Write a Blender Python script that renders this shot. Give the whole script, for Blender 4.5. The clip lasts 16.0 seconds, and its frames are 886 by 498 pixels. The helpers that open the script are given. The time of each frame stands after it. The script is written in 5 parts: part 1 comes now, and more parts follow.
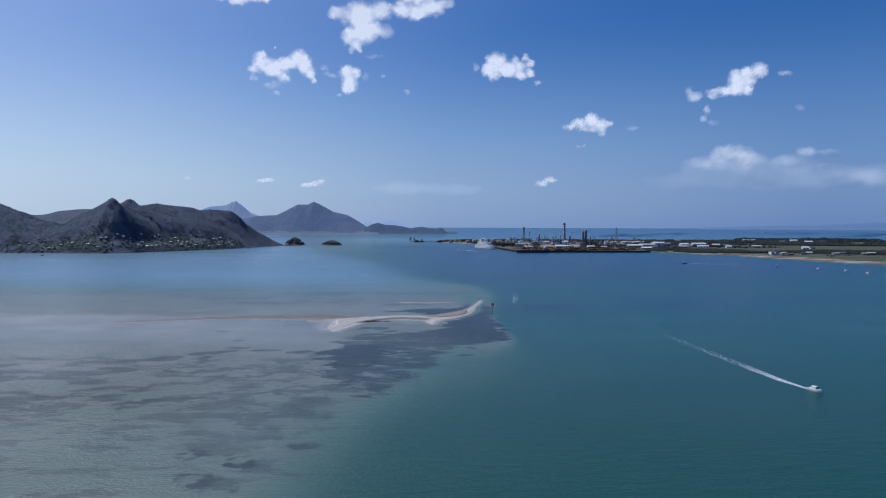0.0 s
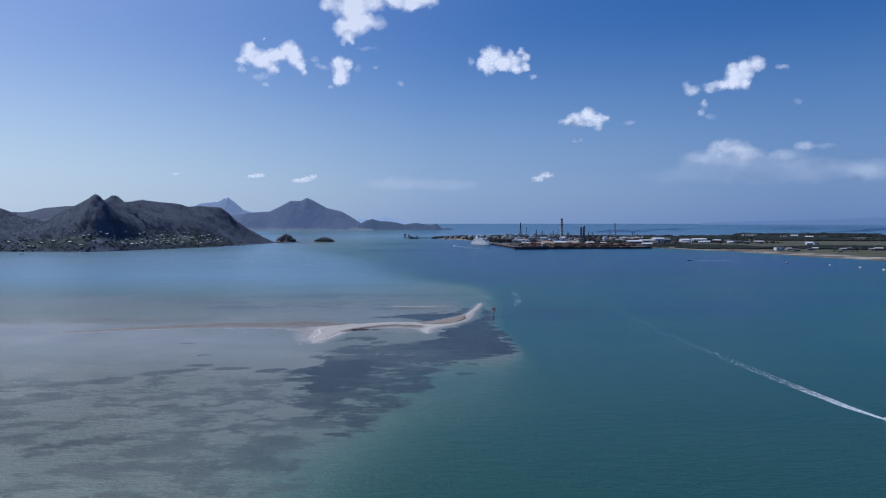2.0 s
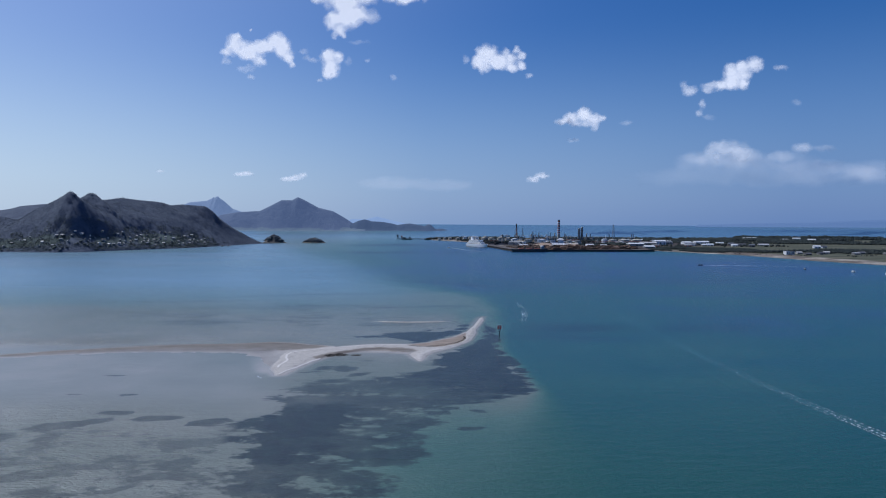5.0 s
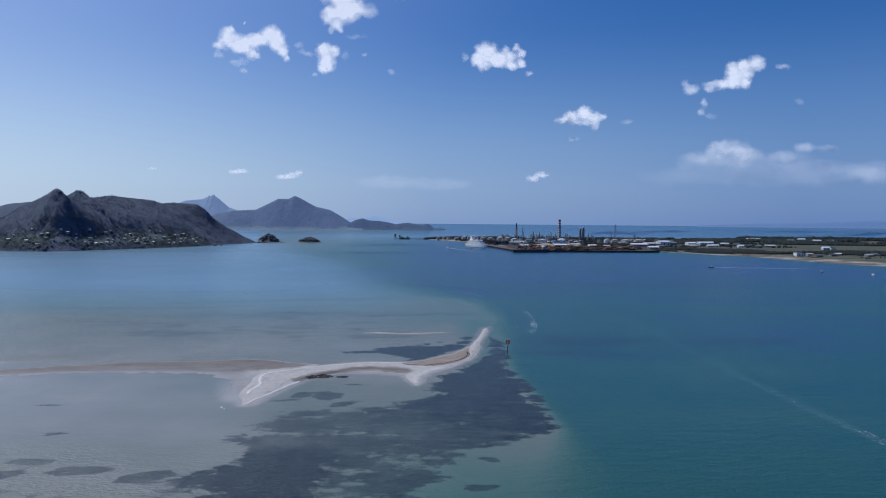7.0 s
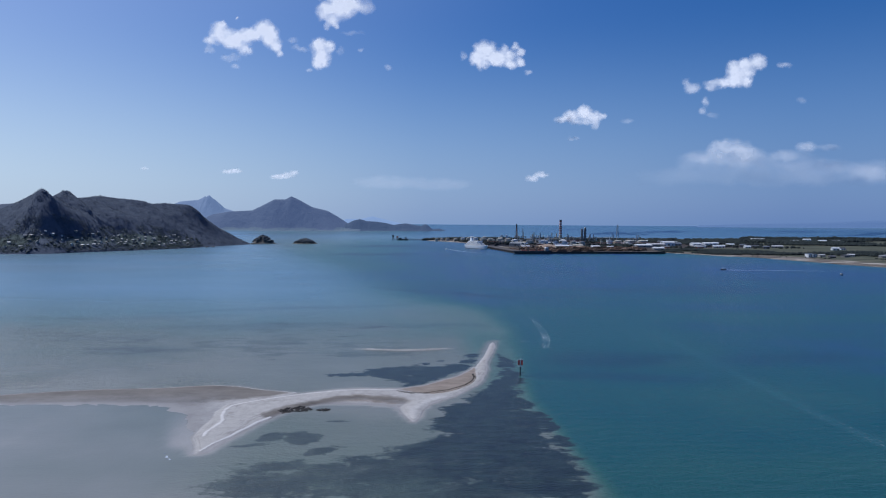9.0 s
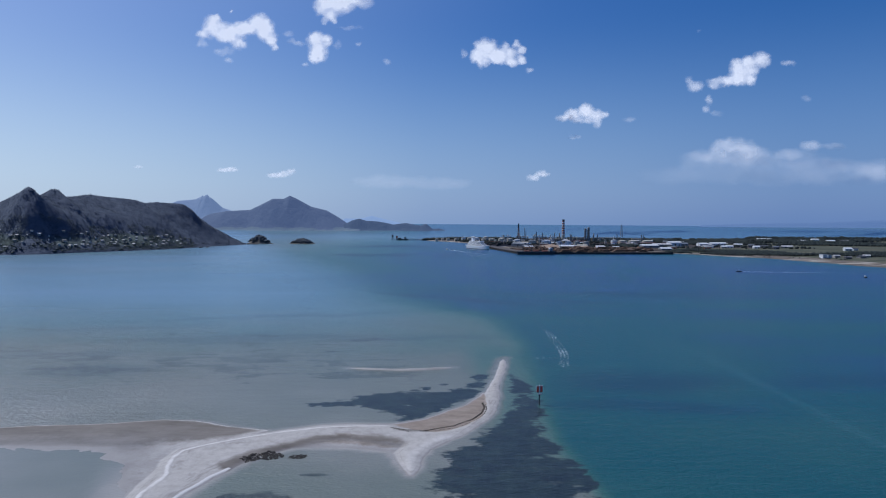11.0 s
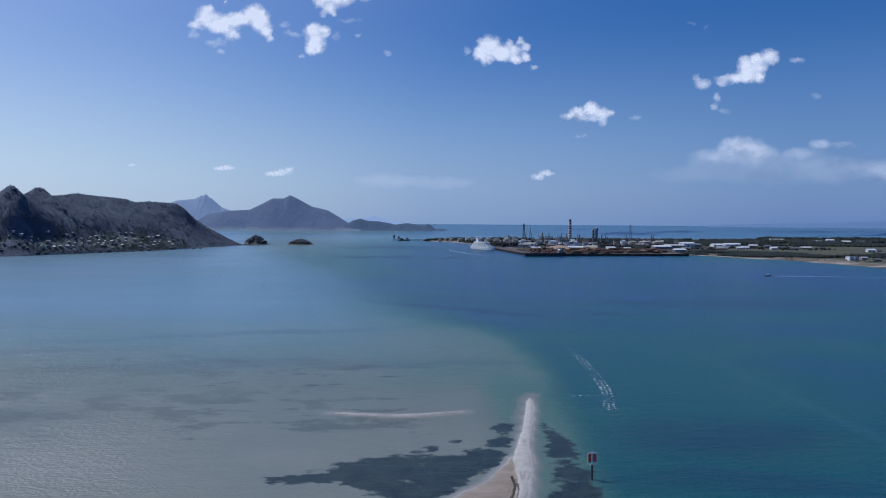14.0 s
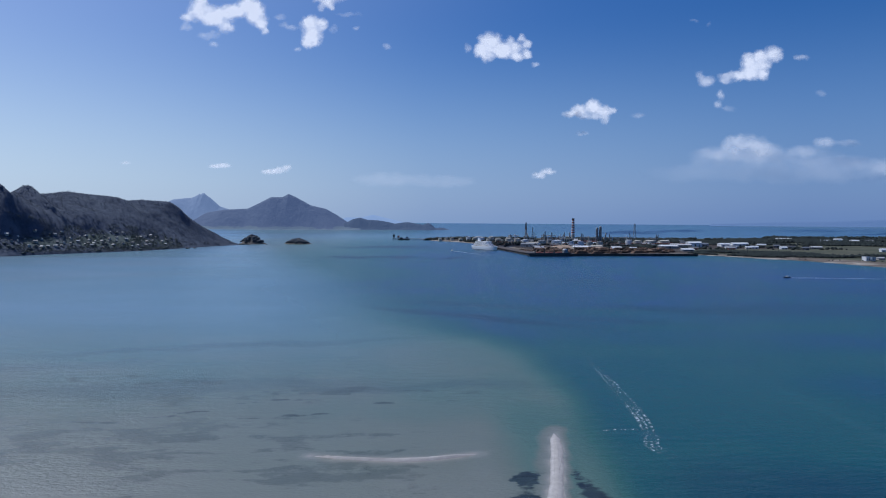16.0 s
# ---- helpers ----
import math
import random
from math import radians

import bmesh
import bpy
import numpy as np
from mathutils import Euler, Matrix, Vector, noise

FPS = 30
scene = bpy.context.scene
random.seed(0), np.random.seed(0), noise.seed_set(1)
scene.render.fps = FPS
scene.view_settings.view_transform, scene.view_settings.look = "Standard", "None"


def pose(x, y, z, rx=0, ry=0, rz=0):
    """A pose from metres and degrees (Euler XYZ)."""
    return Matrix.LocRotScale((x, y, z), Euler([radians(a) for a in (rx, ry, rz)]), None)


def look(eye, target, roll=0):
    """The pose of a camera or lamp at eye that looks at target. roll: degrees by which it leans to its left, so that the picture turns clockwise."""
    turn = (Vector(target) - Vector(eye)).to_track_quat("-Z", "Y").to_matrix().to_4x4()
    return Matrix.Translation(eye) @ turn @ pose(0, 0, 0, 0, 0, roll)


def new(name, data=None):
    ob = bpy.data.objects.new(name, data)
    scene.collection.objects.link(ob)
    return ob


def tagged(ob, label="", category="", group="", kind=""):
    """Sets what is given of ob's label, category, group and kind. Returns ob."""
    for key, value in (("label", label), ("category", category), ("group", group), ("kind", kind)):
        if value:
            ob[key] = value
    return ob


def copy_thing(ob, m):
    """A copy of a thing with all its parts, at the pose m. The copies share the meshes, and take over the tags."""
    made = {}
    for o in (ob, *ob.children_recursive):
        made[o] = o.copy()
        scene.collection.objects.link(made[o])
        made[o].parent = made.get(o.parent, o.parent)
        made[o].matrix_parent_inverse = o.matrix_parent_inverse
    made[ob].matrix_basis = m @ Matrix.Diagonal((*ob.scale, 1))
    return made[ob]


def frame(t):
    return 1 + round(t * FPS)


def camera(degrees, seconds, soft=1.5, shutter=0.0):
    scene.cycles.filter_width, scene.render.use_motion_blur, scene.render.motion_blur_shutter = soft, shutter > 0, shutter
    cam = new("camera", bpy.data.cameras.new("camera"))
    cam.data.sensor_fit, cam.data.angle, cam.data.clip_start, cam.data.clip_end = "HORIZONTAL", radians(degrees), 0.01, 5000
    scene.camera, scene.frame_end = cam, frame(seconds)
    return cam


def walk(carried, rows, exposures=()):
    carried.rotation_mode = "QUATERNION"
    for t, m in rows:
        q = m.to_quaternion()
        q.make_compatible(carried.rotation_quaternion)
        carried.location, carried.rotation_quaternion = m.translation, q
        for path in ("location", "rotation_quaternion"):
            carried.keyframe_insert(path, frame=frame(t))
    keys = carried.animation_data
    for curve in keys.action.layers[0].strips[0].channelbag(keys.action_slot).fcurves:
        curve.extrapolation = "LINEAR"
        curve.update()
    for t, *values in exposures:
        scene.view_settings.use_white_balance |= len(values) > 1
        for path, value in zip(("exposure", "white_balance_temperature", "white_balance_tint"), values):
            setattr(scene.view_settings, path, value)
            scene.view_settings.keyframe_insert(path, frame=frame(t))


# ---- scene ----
cam = camera(68.5, 16.0, 1.1)
PATH = [
    (0, (3.0, -4.814, 68.843), (2.97, -2.815, 68.773), 0.2),
    (0.5, (2.518, 7.873, 68.862), (2.493, 9.872, 68.788), 0.1),
    (1, (2.169, 20.665, 68.882), (2.144, 22.663, 68.804), -0.0),
    (1.5, (1.977, 33.655, 68.917), (1.956, 35.653, 68.836), 0.0),
    (2, (1.808, 46.799, 68.959), (1.793, 48.798, 68.877), 0.0),
    (2.5, (1.511, 59.991, 68.993), (1.499, 61.989, 68.911), 0.0),
    (3, (1.143, 73.162, 69.06), (1.135, 75.16, 68.979), 0.1),
    (3.5, (0.693, 86.163, 69.145), (0.689, 88.161, 69.065), 0.1),
    (4, (0.245, 98.868, 69.218), (0.245, 100.867, 69.138), 0.2),
    (6.5, (-1.297, 160.671, 69.449), (-1.286, 162.669, 69.368), 0.4),
    (7, (-1.601, 173.069, 69.437), (-1.59, 175.068, 69.355), 0.5),
    (7.5, (-1.974, 185.582, 69.413), (-1.962, 187.58, 69.332), 0.4),
    (8, (-2.264, 198.189, 69.407), (-2.251, 200.188, 69.327), 0.4),
    (8.5, (-2.54, 210.779, 69.386), (-2.525, 212.777, 69.306), 0.4),
    (9, (-2.761, 223.277, 69.368), (-2.745, 225.275, 69.288), 0.4),
    (11.5, (-4.249, 284.797, 69.054), (-4.233, 286.795, 68.973), 0.4),
    (12, (-4.685, 297.038, 69.065), (-4.669, 299.036, 68.984), 0.3),
    (12.5, (-5.132, 309.219, 69.144), (-5.119, 311.218, 69.064), 0.4),
    (13, (-5.529, 321.23, 69.214), (-5.517, 323.229, 69.135), 0.3),
    (13.5, (-5.889, 332.991, 69.238), (-5.878, 334.989, 69.159), 0.3),
    (14, (-6.26, 344.491, 69.2), (-6.251, 346.49, 69.119), 0.4),
    (14.5, (-6.679, 355.812, 69.137), (-6.67, 357.81, 69.055), 0.4),
    (15, (-7.142, 366.999, 69.04), (-7.133, 368.997, 68.956), 0.4),
    (15.5, (-7.62, 378.221, 69.003), (-7.612, 380.219, 68.919), 0.4),
    (16, (-8.116, 389.507, 69.012), (-8.107, 391.505, 68.928), 0.4),
]
walk(cam, [(t, look(eye, target, roll)) for t, eye, target, roll in PATH],
     [(0.0, 0.0, 5750, 10), (16.0, 0.0, 5750, 10)])

# ---- sky and sun ----
SUN_AZ, SUN_EL = radians(-61), radians(54)
world = bpy.data.worlds.new("sky")
scene.world = world
world.use_nodes = True
wt = world.node_tree
sky = wt.nodes.new("ShaderNodeTexSky")
sky.sky_type, sky.sun_disc = "NISHITA", False
sky.sun_elevation, sky.sun_rotation = SUN_EL, SUN_AZ
sky.air_density, sky.dust_density, sky.ozone_density = 1.0, 1.8, 5.0
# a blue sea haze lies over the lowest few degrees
rich = wt.nodes.new("ShaderNodeHueSaturation")
rich.inputs["Saturation"].default_value = 1.37
rich.inputs["Hue"].default_value = 0.511
wt.links.new(sky.outputs[0], rich.inputs["Color"])
back = wt.nodes["Background"]
wt.links.new(rich.outputs[0], back.inputs[0])
back.inputs[1].default_value = 0.082
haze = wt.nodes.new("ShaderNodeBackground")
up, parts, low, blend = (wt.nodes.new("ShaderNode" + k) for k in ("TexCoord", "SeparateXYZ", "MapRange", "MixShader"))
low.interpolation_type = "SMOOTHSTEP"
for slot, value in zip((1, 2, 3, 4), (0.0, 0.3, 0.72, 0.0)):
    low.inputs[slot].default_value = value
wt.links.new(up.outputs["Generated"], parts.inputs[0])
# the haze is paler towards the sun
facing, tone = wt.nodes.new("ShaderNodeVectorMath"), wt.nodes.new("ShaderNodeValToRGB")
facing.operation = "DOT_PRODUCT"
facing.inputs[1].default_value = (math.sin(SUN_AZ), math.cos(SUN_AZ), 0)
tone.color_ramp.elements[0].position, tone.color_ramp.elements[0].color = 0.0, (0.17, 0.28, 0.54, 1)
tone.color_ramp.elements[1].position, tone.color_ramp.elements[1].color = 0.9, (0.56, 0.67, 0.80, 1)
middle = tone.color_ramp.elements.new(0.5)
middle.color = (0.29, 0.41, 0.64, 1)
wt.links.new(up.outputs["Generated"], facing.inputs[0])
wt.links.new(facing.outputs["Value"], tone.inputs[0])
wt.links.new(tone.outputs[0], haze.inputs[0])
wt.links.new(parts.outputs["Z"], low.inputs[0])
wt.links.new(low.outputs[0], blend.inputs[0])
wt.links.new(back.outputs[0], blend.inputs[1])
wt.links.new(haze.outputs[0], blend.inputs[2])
TO_SUN = Vector((math.sin(SUN_AZ) * math.cos(SUN_EL), math.cos(SUN_AZ) * math.cos(SUN_EL), math.sin(SUN_EL)))
# a wide pale glow round the sun
glow, closeness, ring, shine = (wt.nodes.new("ShaderNode" + k) for k in ("Background", "VectorMath", "MapRange", "MixShader"))
glow.inputs[0].default_value = (0.64, 0.73, 0.85, 1)
closeness.operation, ring.interpolation_type = "DOT_PRODUCT", "SMOOTHSTEP"
closeness.inputs[1].default_value = TO_SUN
for slot, value in zip((1, 2, 3, 4), (0.40, 1.0, 0.0, 0.27)):
    ring.inputs[slot].default_value = value
wt.links.new(up.outputs["Generated"], closeness.inputs[0])
wt.links.new(closeness.outputs["Value"], ring.inputs[0])
wt.links.new(ring.outputs[0], shine.inputs[0])
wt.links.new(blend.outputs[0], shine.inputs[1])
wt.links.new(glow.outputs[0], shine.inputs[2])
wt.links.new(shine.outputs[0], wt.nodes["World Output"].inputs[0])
sun = new("sun", bpy.data.lights.new("sun", "SUN"))
sun.data.energy, sun.data.angle, sun.data.color = 2.75, radians(0.5), (1.0, 0.95, 0.88)
sun.matrix_world = look(TO_SUN * 1000, (0, 0, 0))


# ---- materials ----
class Nodes:
    """A node material, written link by link."""

    def __init__(self, name, rough=0.8, metal=0.0, spec=0.5):
        self.mat = bpy.data.materials.new(name)
        self.mat.use_nodes = True
        self.tree = self.mat.node_tree
        self.bsdf = self.tree.nodes["Principled BSDF"]
        self.bsdf.inputs["Roughness"].default_value = rough
        self.bsdf.inputs["Metallic"].default_value = metal
        self.bsdf.inputs["Specular IOR Level"].default_value = spec
        self.place = self.add("ShaderNodeNewGeometry").outputs["Position"]

    def add(self, kind, **values):
        node = self.tree.nodes.new(kind)
        for key, value in values.items():
            node.inputs[key.replace("_", " ")].default_value = value
        return node

    def link(self, a, b):
        self.tree.links.new(a, b)

    def noise(self, scale, detail=4.0, rough=0.55, stretch=None, vector=None):
        n = self.add("ShaderNodeTexNoise", Scale=scale, Detail=detail, Roughness=rough)
        v = vector or self.place
        if stretch:
            m = self.add("ShaderNodeMapping")
            m.inputs["Scale"].default_value = stretch
            self.link(v, m.inputs[0])
            v = m.outputs[0]
        self.link(v, n.inputs["Vector"])
        return n.outputs["Fac"]

    def ramp(self, fac, stops, smooth=False):
        r = self.add("ShaderNodeValToRGB")
        r.color_ramp.interpolation = "EASE" if smooth else "LINEAR"
        el = r.color_ramp.elements
        while len(el) < len(stops):
            el.new(0.5)
        for e, (p, c) in zip(el, stops):
            e.position, e.color = p, (*c, 1) if len(c) == 3 else c
        self.link(fac, r.inputs[0])
        return r.outputs[0]

    def step(self, fac, lo, hi, a=0.0, b=1.0):
        m = self.tree.nodes.new("ShaderNodeMapRange")
        m.interpolation_type = "SMOOTHSTEP"
        self.link(fac, m.inputs[0])
        for i, v in enumerate((lo, hi, a, b)):
            m.inputs[i + 1].default_value = v
        return m.outputs[0]

    def math(self, op, a, b):
        m = self.tree.nodes.new("ShaderNodeMath")
        m.operation = op
        for i, v in enumerate((a, b)):
            if isinstance(v, (int, float)):
                m.inputs[i].default_value = v
            else:
                self.link(v, m.inputs[i])
        return m.outputs[0]

    def mix(self, fac, a, b, blend="MIX"):
        m = self.tree.nodes.new("ShaderNodeMix")
        m.data_type, m.blend_type = "RGBA", blend
        for s, v in ((m.inputs[0], fac), (m.inputs[6], a), (m.inputs[7], b)):
            if isinstance(v, (int, float)):
                s.default_value = v
            elif isinstance(v, tuple):
                s.default_value = (*v, 1)
            else:
                self.link(v, s)
        return m.outputs[2]

    def attribute(self, name):
        a = self.tree.nodes.new("ShaderNodeAttribute")
        a.attribute_name = name
        return a.outputs["Fac"]

    def height(self):
        s = self.add("ShaderNodeSeparateXYZ")
        self.link(self.place, s.inputs[0])
        return s.outputs["Z"]

    def colour(self, socket):
        self.link(socket, self.bsdf.inputs["Base Color"])

    def upturned(self, normal, much):
        """The lie of many leaves together: most of them face the sky."""
        v = self.add("ShaderNodeVectorMath")
        v.operation = "MULTIPLY_ADD"
        self.link(normal, v.inputs[0])
        v.inputs[1].default_value, v.inputs[2].default_value = (1 - much,) * 3, (0, 0, much)
        return v.outputs[0]

    def bump(self, fac, strength, distance):
        b = self.add("ShaderNodeBump", Strength=strength, Distance=distance)
        self.link(fac, b.inputs["Height"])
        old = self.bsdf.inputs["Normal"].links
        if old:
            self.link(old[0].from_socket, b.inputs["Normal"])
        self.link(b.outputs[0], self.bsdf.inputs["Normal"])


def worn(name, a, b, scale=0.5, rough=0.7, metal=0.0, each=False):
    """Two shades of one colour in coarse patches with a finer grain; each: a shade of its own for every object."""
    n = Nodes(name, rough, metal)
    fac = n.math("ADD", n.math("MULTIPLY", n.noise(scale, 3), 0.65), n.math("MULTIPLY", n.noise(scale * 9, 3), 0.35))
    if each:
        r = n.tree.nodes.new("ShaderNodeObjectInfo").outputs["Random"]
        fac = n.math("ADD", n.math("MULTIPLY", fac, 0.5), n.math("MULTIPLY", r, 0.5))
    n.colour(n.ramp(fac, [(0.3, a), (0.7, b)]))
    return n.mat


def foliage(name, dark, light, scale=0.03, islands=True):
    n = Nodes(name, 0.9, spec=0.15)
    fac = n.math("ADD", n.math("MULTIPLY", n.noise(scale, 4), 0.6), n.math("MULTIPLY", n.noise(scale * 12, 4), 0.4))
    if islands:
        r = n.tree.nodes.new("ShaderNodeNewGeometry").outputs["Random Per Island"]
        fac = n.math("ADD", n.math("MULTIPLY", fac, 0.6), n.math("MULTIPLY", r, 0.4))
    n.colour(n.ramp(fac, [(0.28, dark), (0.5, tuple((p + q) / 2 for p, q in zip(dark, light))), (0.72, light)]))
    n.bump(n.noise(scale * 14, 5, 0.7), 0.8, 2.0)
    n.link(n.upturned(n.bsdf.inputs["Normal"].links[0].from_socket, 0.7), n.bsdf.inputs["Normal"])
    return n.mat


def water_material():
    n = Nodes("sea_water", 0.27, spec=0.5)
    breeze = n.attribute("breeze")
    n.bsdf.inputs["IOR"].default_value = 1.33
    depth, weed, cover = n.attribute("depth"), n.attribute("weed"), n.attribute("cover")
    patchy = n.math("ADD", n.noise(0.012, 4, 0.6), n.noise(0.0042, 4, 0.6, (0.6, 1.8, 1.0)))
    depth = n.math("ADD", depth, n.math("MULTIPLY", n.math("SUBTRACT", patchy, 1.0), 0.26))
    body = n.ramp(depth, [(0.0, (0.36, 0.335, 0.295)), (0.1, (0.228, 0.230, 0.204)), (0.18, (0.172, 0.187, 0.160)), (0.27, (0.139, 0.166, 0.137)),
                          (0.42, (0.084, 0.150, 0.122)), (0.6, (0.034, 0.110, 0.094)), (0.8, (0.009, 0.078, 0.090)),
                          (1.0, (0.016, 0.054, 0.152))])
    body = n.mix(n.attribute("sheen_haze"), body, (0.165, 0.285, 0.400))  # pale blue mixed in for sky sheen on the bay and haze far out
    body = n.mix(n.attribute("algae"), body, (0.012, 0.066, 0.050))  # green water over the near flats
    body = n.mix(n.attribute("churn"), body, (0.055, 0.150, 0.175))  # air and silt stirred up by a boat
    body = n.mix(n.math("MULTIPLY", n.attribute("dark_band"), n.step(n.noise(0.02, 5, 0.65, (1.0, 2.6, 1.0)), 0.3, 0.55, 0.6, 1.0)), body, (0.006, 0.030, 0.066))  # soft darker bands in the water
    # seagrass: large meadows whose margins break up into tufts, thinner stands on the open flats
    tufts = n.math("ADD", n.math("MULTIPLY", n.noise(0.05, 5, 0.62, (1.0, 2.0, 1.0)), 0.75),
                   n.math("MULTIPLY", n.noise(0.22, 5, 0.65, (1.0, 1.6, 1.0)), 0.38))
    grass = n.step(n.math("ADD", weed, n.math("MULTIPLY", n.math("SUBTRACT", tufts, 0.56), 2.3)), 0.37, 0.62)
    thin = n.step(n.noise(0.045, 5, 0.75, (1.0, 1.8, 1.0)), 0.42, 0.66, 1.0, 0.72)
    blade = n.ramp(n.noise(0.16, 5, 0.7), [(0.3, (0.009, 0.015, 0.022)), (0.7, (0.033, 0.051, 0.047))])
    body = n.mix(n.math("MULTIPLY", n.math("MULTIPLY", grass, thin), cover), body, blade)
    n.colour(body)
    # wind ripples over a low chop
    ripple = n.math("MULTIPLY", n.noise(0.9, 3, 0.6, (0.8, 1.6, 1.0)), n.attribute("ripple"))
    n.bump(ripple, 1.0, 0.40)
    n.bump(n.math("MULTIPLY", n.noise(0.18, 3, 0.5, (0.6, 1.5, 1.0)), n.attribute("ripple")), 1.0, 0.52)
    # short steep wavelets that catch the sun
    n.bump(n.math("MULTIPLY", n.noise(0.6, 3, 0.7, (0.75, 1.4, 1.0)), breeze), 1.0, 1.1)
    n.link(n.step(breeze, 0.0, 1.0, 0.27, 0.20), n.bsdf.inputs["Roughness"])
    return n.mat


def sand_material():
    n = Nodes("shell_sand", 0.85, spec=0.25)
    speck = n.math("SUBTRACT", n.noise(0.25, 6, 0.7), 0.5)
    z = n.math("ADD", n.height(), n.math("MULTIPLY", speck, 0.25))
    dry = n.ramp(n.noise(0.35, 7, 0.78), [(0.3, (0.340, 0.315, 0.286)), (0.5, (0.425, 0.397, 0.364)), (0.7, (0.505, 0.475, 0.440))])
    lines = n.noise(1.0, 5, 0.75, (0.05, 0.05, 9.0))  # tide lines that follow the height
    dry = n.mix(n.step(lines, 0.52, 0.64, 0.0, 0.60), dry, (0.235, 0.215, 0.20))
    dry = n.mix(n.step(n.math("ADD", n.attribute("berm"), n.math("MULTIPLY", speck, 0.7)), 0.25, 0.75), dry, (0.66, 0.63, 0.592))
    tan = n.ramp(n.noise(0.12, 6, 0.7, (1.0, 2.0, 1.0)), [(0.3, (0.20, 0.158, 0.122)), (0.7, (0.345, 0.285, 0.235))])
    # mud colour, darkened further for a cloud's shadow over the tail
    mud_shade = n.ramp(n.noise(0.05, 6, 0.65, (1.0, 3.0, 1.0)), [(0.3, (0.128, 0.112, 0.095)), (0.7, (0.232, 0.206, 0.178))])
    col = n.mix(n.step(n.math("ADD", n.attribute("tan"), n.math("MULTIPLY", speck, 0.8)), 0.3, 0.7), dry, tan)
    col = n.mix(n.step(n.math("ADD", n.attribute("mud_shade"), n.math("MULTIPLY", speck, 0.7)), 0.2, 0.8), col, mud_shade)
    n.colour(n.mix(n.step(z, 0.02, 0.16, 0.55, 0.0), col, (0.215, 0.192, 0.168)))
    n.link(n.step(z, 0.05, 0.3, 0.45, 0.9), n.bsdf.inputs["Roughness"])
    n.bump(n.noise(0.6, 6, 0.7), 0.45, 0.09)
    return n.mat


def ground_material():
    n = Nodes("coastal_plain", 0.95, spec=0.1)
    z, kind = n.height(), n.attribute("ground")
    grass = n.ramp(n.noise(0.012, 5, 0.6, (1.0, 2.5, 1.0)), [(0.32, (0.050, 0.058, 0.042)), (0.5, (0.092, 0.096, 0.066)), (0.7, (0.155, 0.142, 0.102))])
    yard = n.ramp(n.noise(0.03, 6, 0.7), [(0.3, (0.034, 0.029, 0.027)), (0.7, (0.105, 0.088, 0.076))])
    sand = n.ramp(n.noise(0.05, 5, 0.6), [(0.3, (0.31, 0.275, 0.23)), (0.7, (0.50, 0.455, 0.39))])
    col = n.mix(n.step(kind, 0.4, 0.6), grass, yard)
    edge = n.math("ADD", z, n.math("MULTIPLY", n.math("SUBTRACT", n.noise(0.02, 4), 0.5), 1.6))
    flats = n.ramp(n.noise(0.03, 5, 0.65, (1.0, 2.0, 1.0)), [(0.35, (0.085, 0.070, 0.058)), (0.65, (0.20, 0.168, 0.135))])
    shore = n.mix(n.step(n.noise(0.012, 5, 0.65, (1.0, 2.0, 1.0)), 0.38, 0.52), sand, flats)  # bare mud between banks of sand
    n.colour(n.mix(n.step(edge, 2.0, 2.8), shore, col))
    return n.mat


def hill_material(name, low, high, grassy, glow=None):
    """Bush with open ground; glow: emission that stands in for the haze before a far backdrop."""
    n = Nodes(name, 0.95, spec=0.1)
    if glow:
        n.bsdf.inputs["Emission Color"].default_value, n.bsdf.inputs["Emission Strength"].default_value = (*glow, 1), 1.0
    fac = n.math("ADD", n.math("MULTIPLY", n.noise(0.016, 5, 0.65), 0.5), n.math("MULTIPLY", n.noise(0.12, 5, 0.7), 0.5))
    wood = n.ramp(fac, [(0.32, low), (0.68, high)])
    open_land = n.step(n.math("ADD", n.attribute("open"), n.math("MULTIPLY", n.math("SUBTRACT", n.noise(0.014, 4), 0.5), 1.2)), 0.42, 0.6)
    n.colour(n.mix(n.math("MULTIPLY", open_land, 0.8), wood, grassy))
    n.bump(n.noise(0.035 if glow else 0.1, 5, 0.7), 0.8, 16.0 if glow else 1.8)
    if not glow:
        n.link(n.upturned(n.bsdf.inputs["Normal"].links[0].from_socket, 0.62), n.bsdf.inputs["Normal"])
    return n.mat


def leaf_material(name, dark, light):
    """Thin leaves: some light is thrown back, some goes through."""
    n = Nodes(name, 1.0, spec=0.0)
    col = n.ramp(n.math("ADD", n.math("MULTIPLY", n.noise(0.02, 5, 0.65), 0.6), n.math("MULTIPLY", n.noise(0.25, 4, 0.7), 0.4)), [(0.33, dark), (0.67, light)])
    d, t, m = n.add("ShaderNodeBsdfDiffuse"), n.add("ShaderNodeBsdfTranslucent"), n.add("ShaderNodeMixShader")
    n.link(col, d.inputs["Color"])
    n.link(col, t.inputs["Color"])
    n.link(n.upturned(n.tree.nodes.new("ShaderNodeNewGeometry").outputs["Normal"], 0.8), d.inputs["Normal"])
    n.link(d.outputs[0], m.inputs[1])
    n.link(t.outputs[0], m.inputs[2])
    n.link(m.outputs[0], n.tree.nodes["Material Output"].inputs["Surface"])
    return n.mat


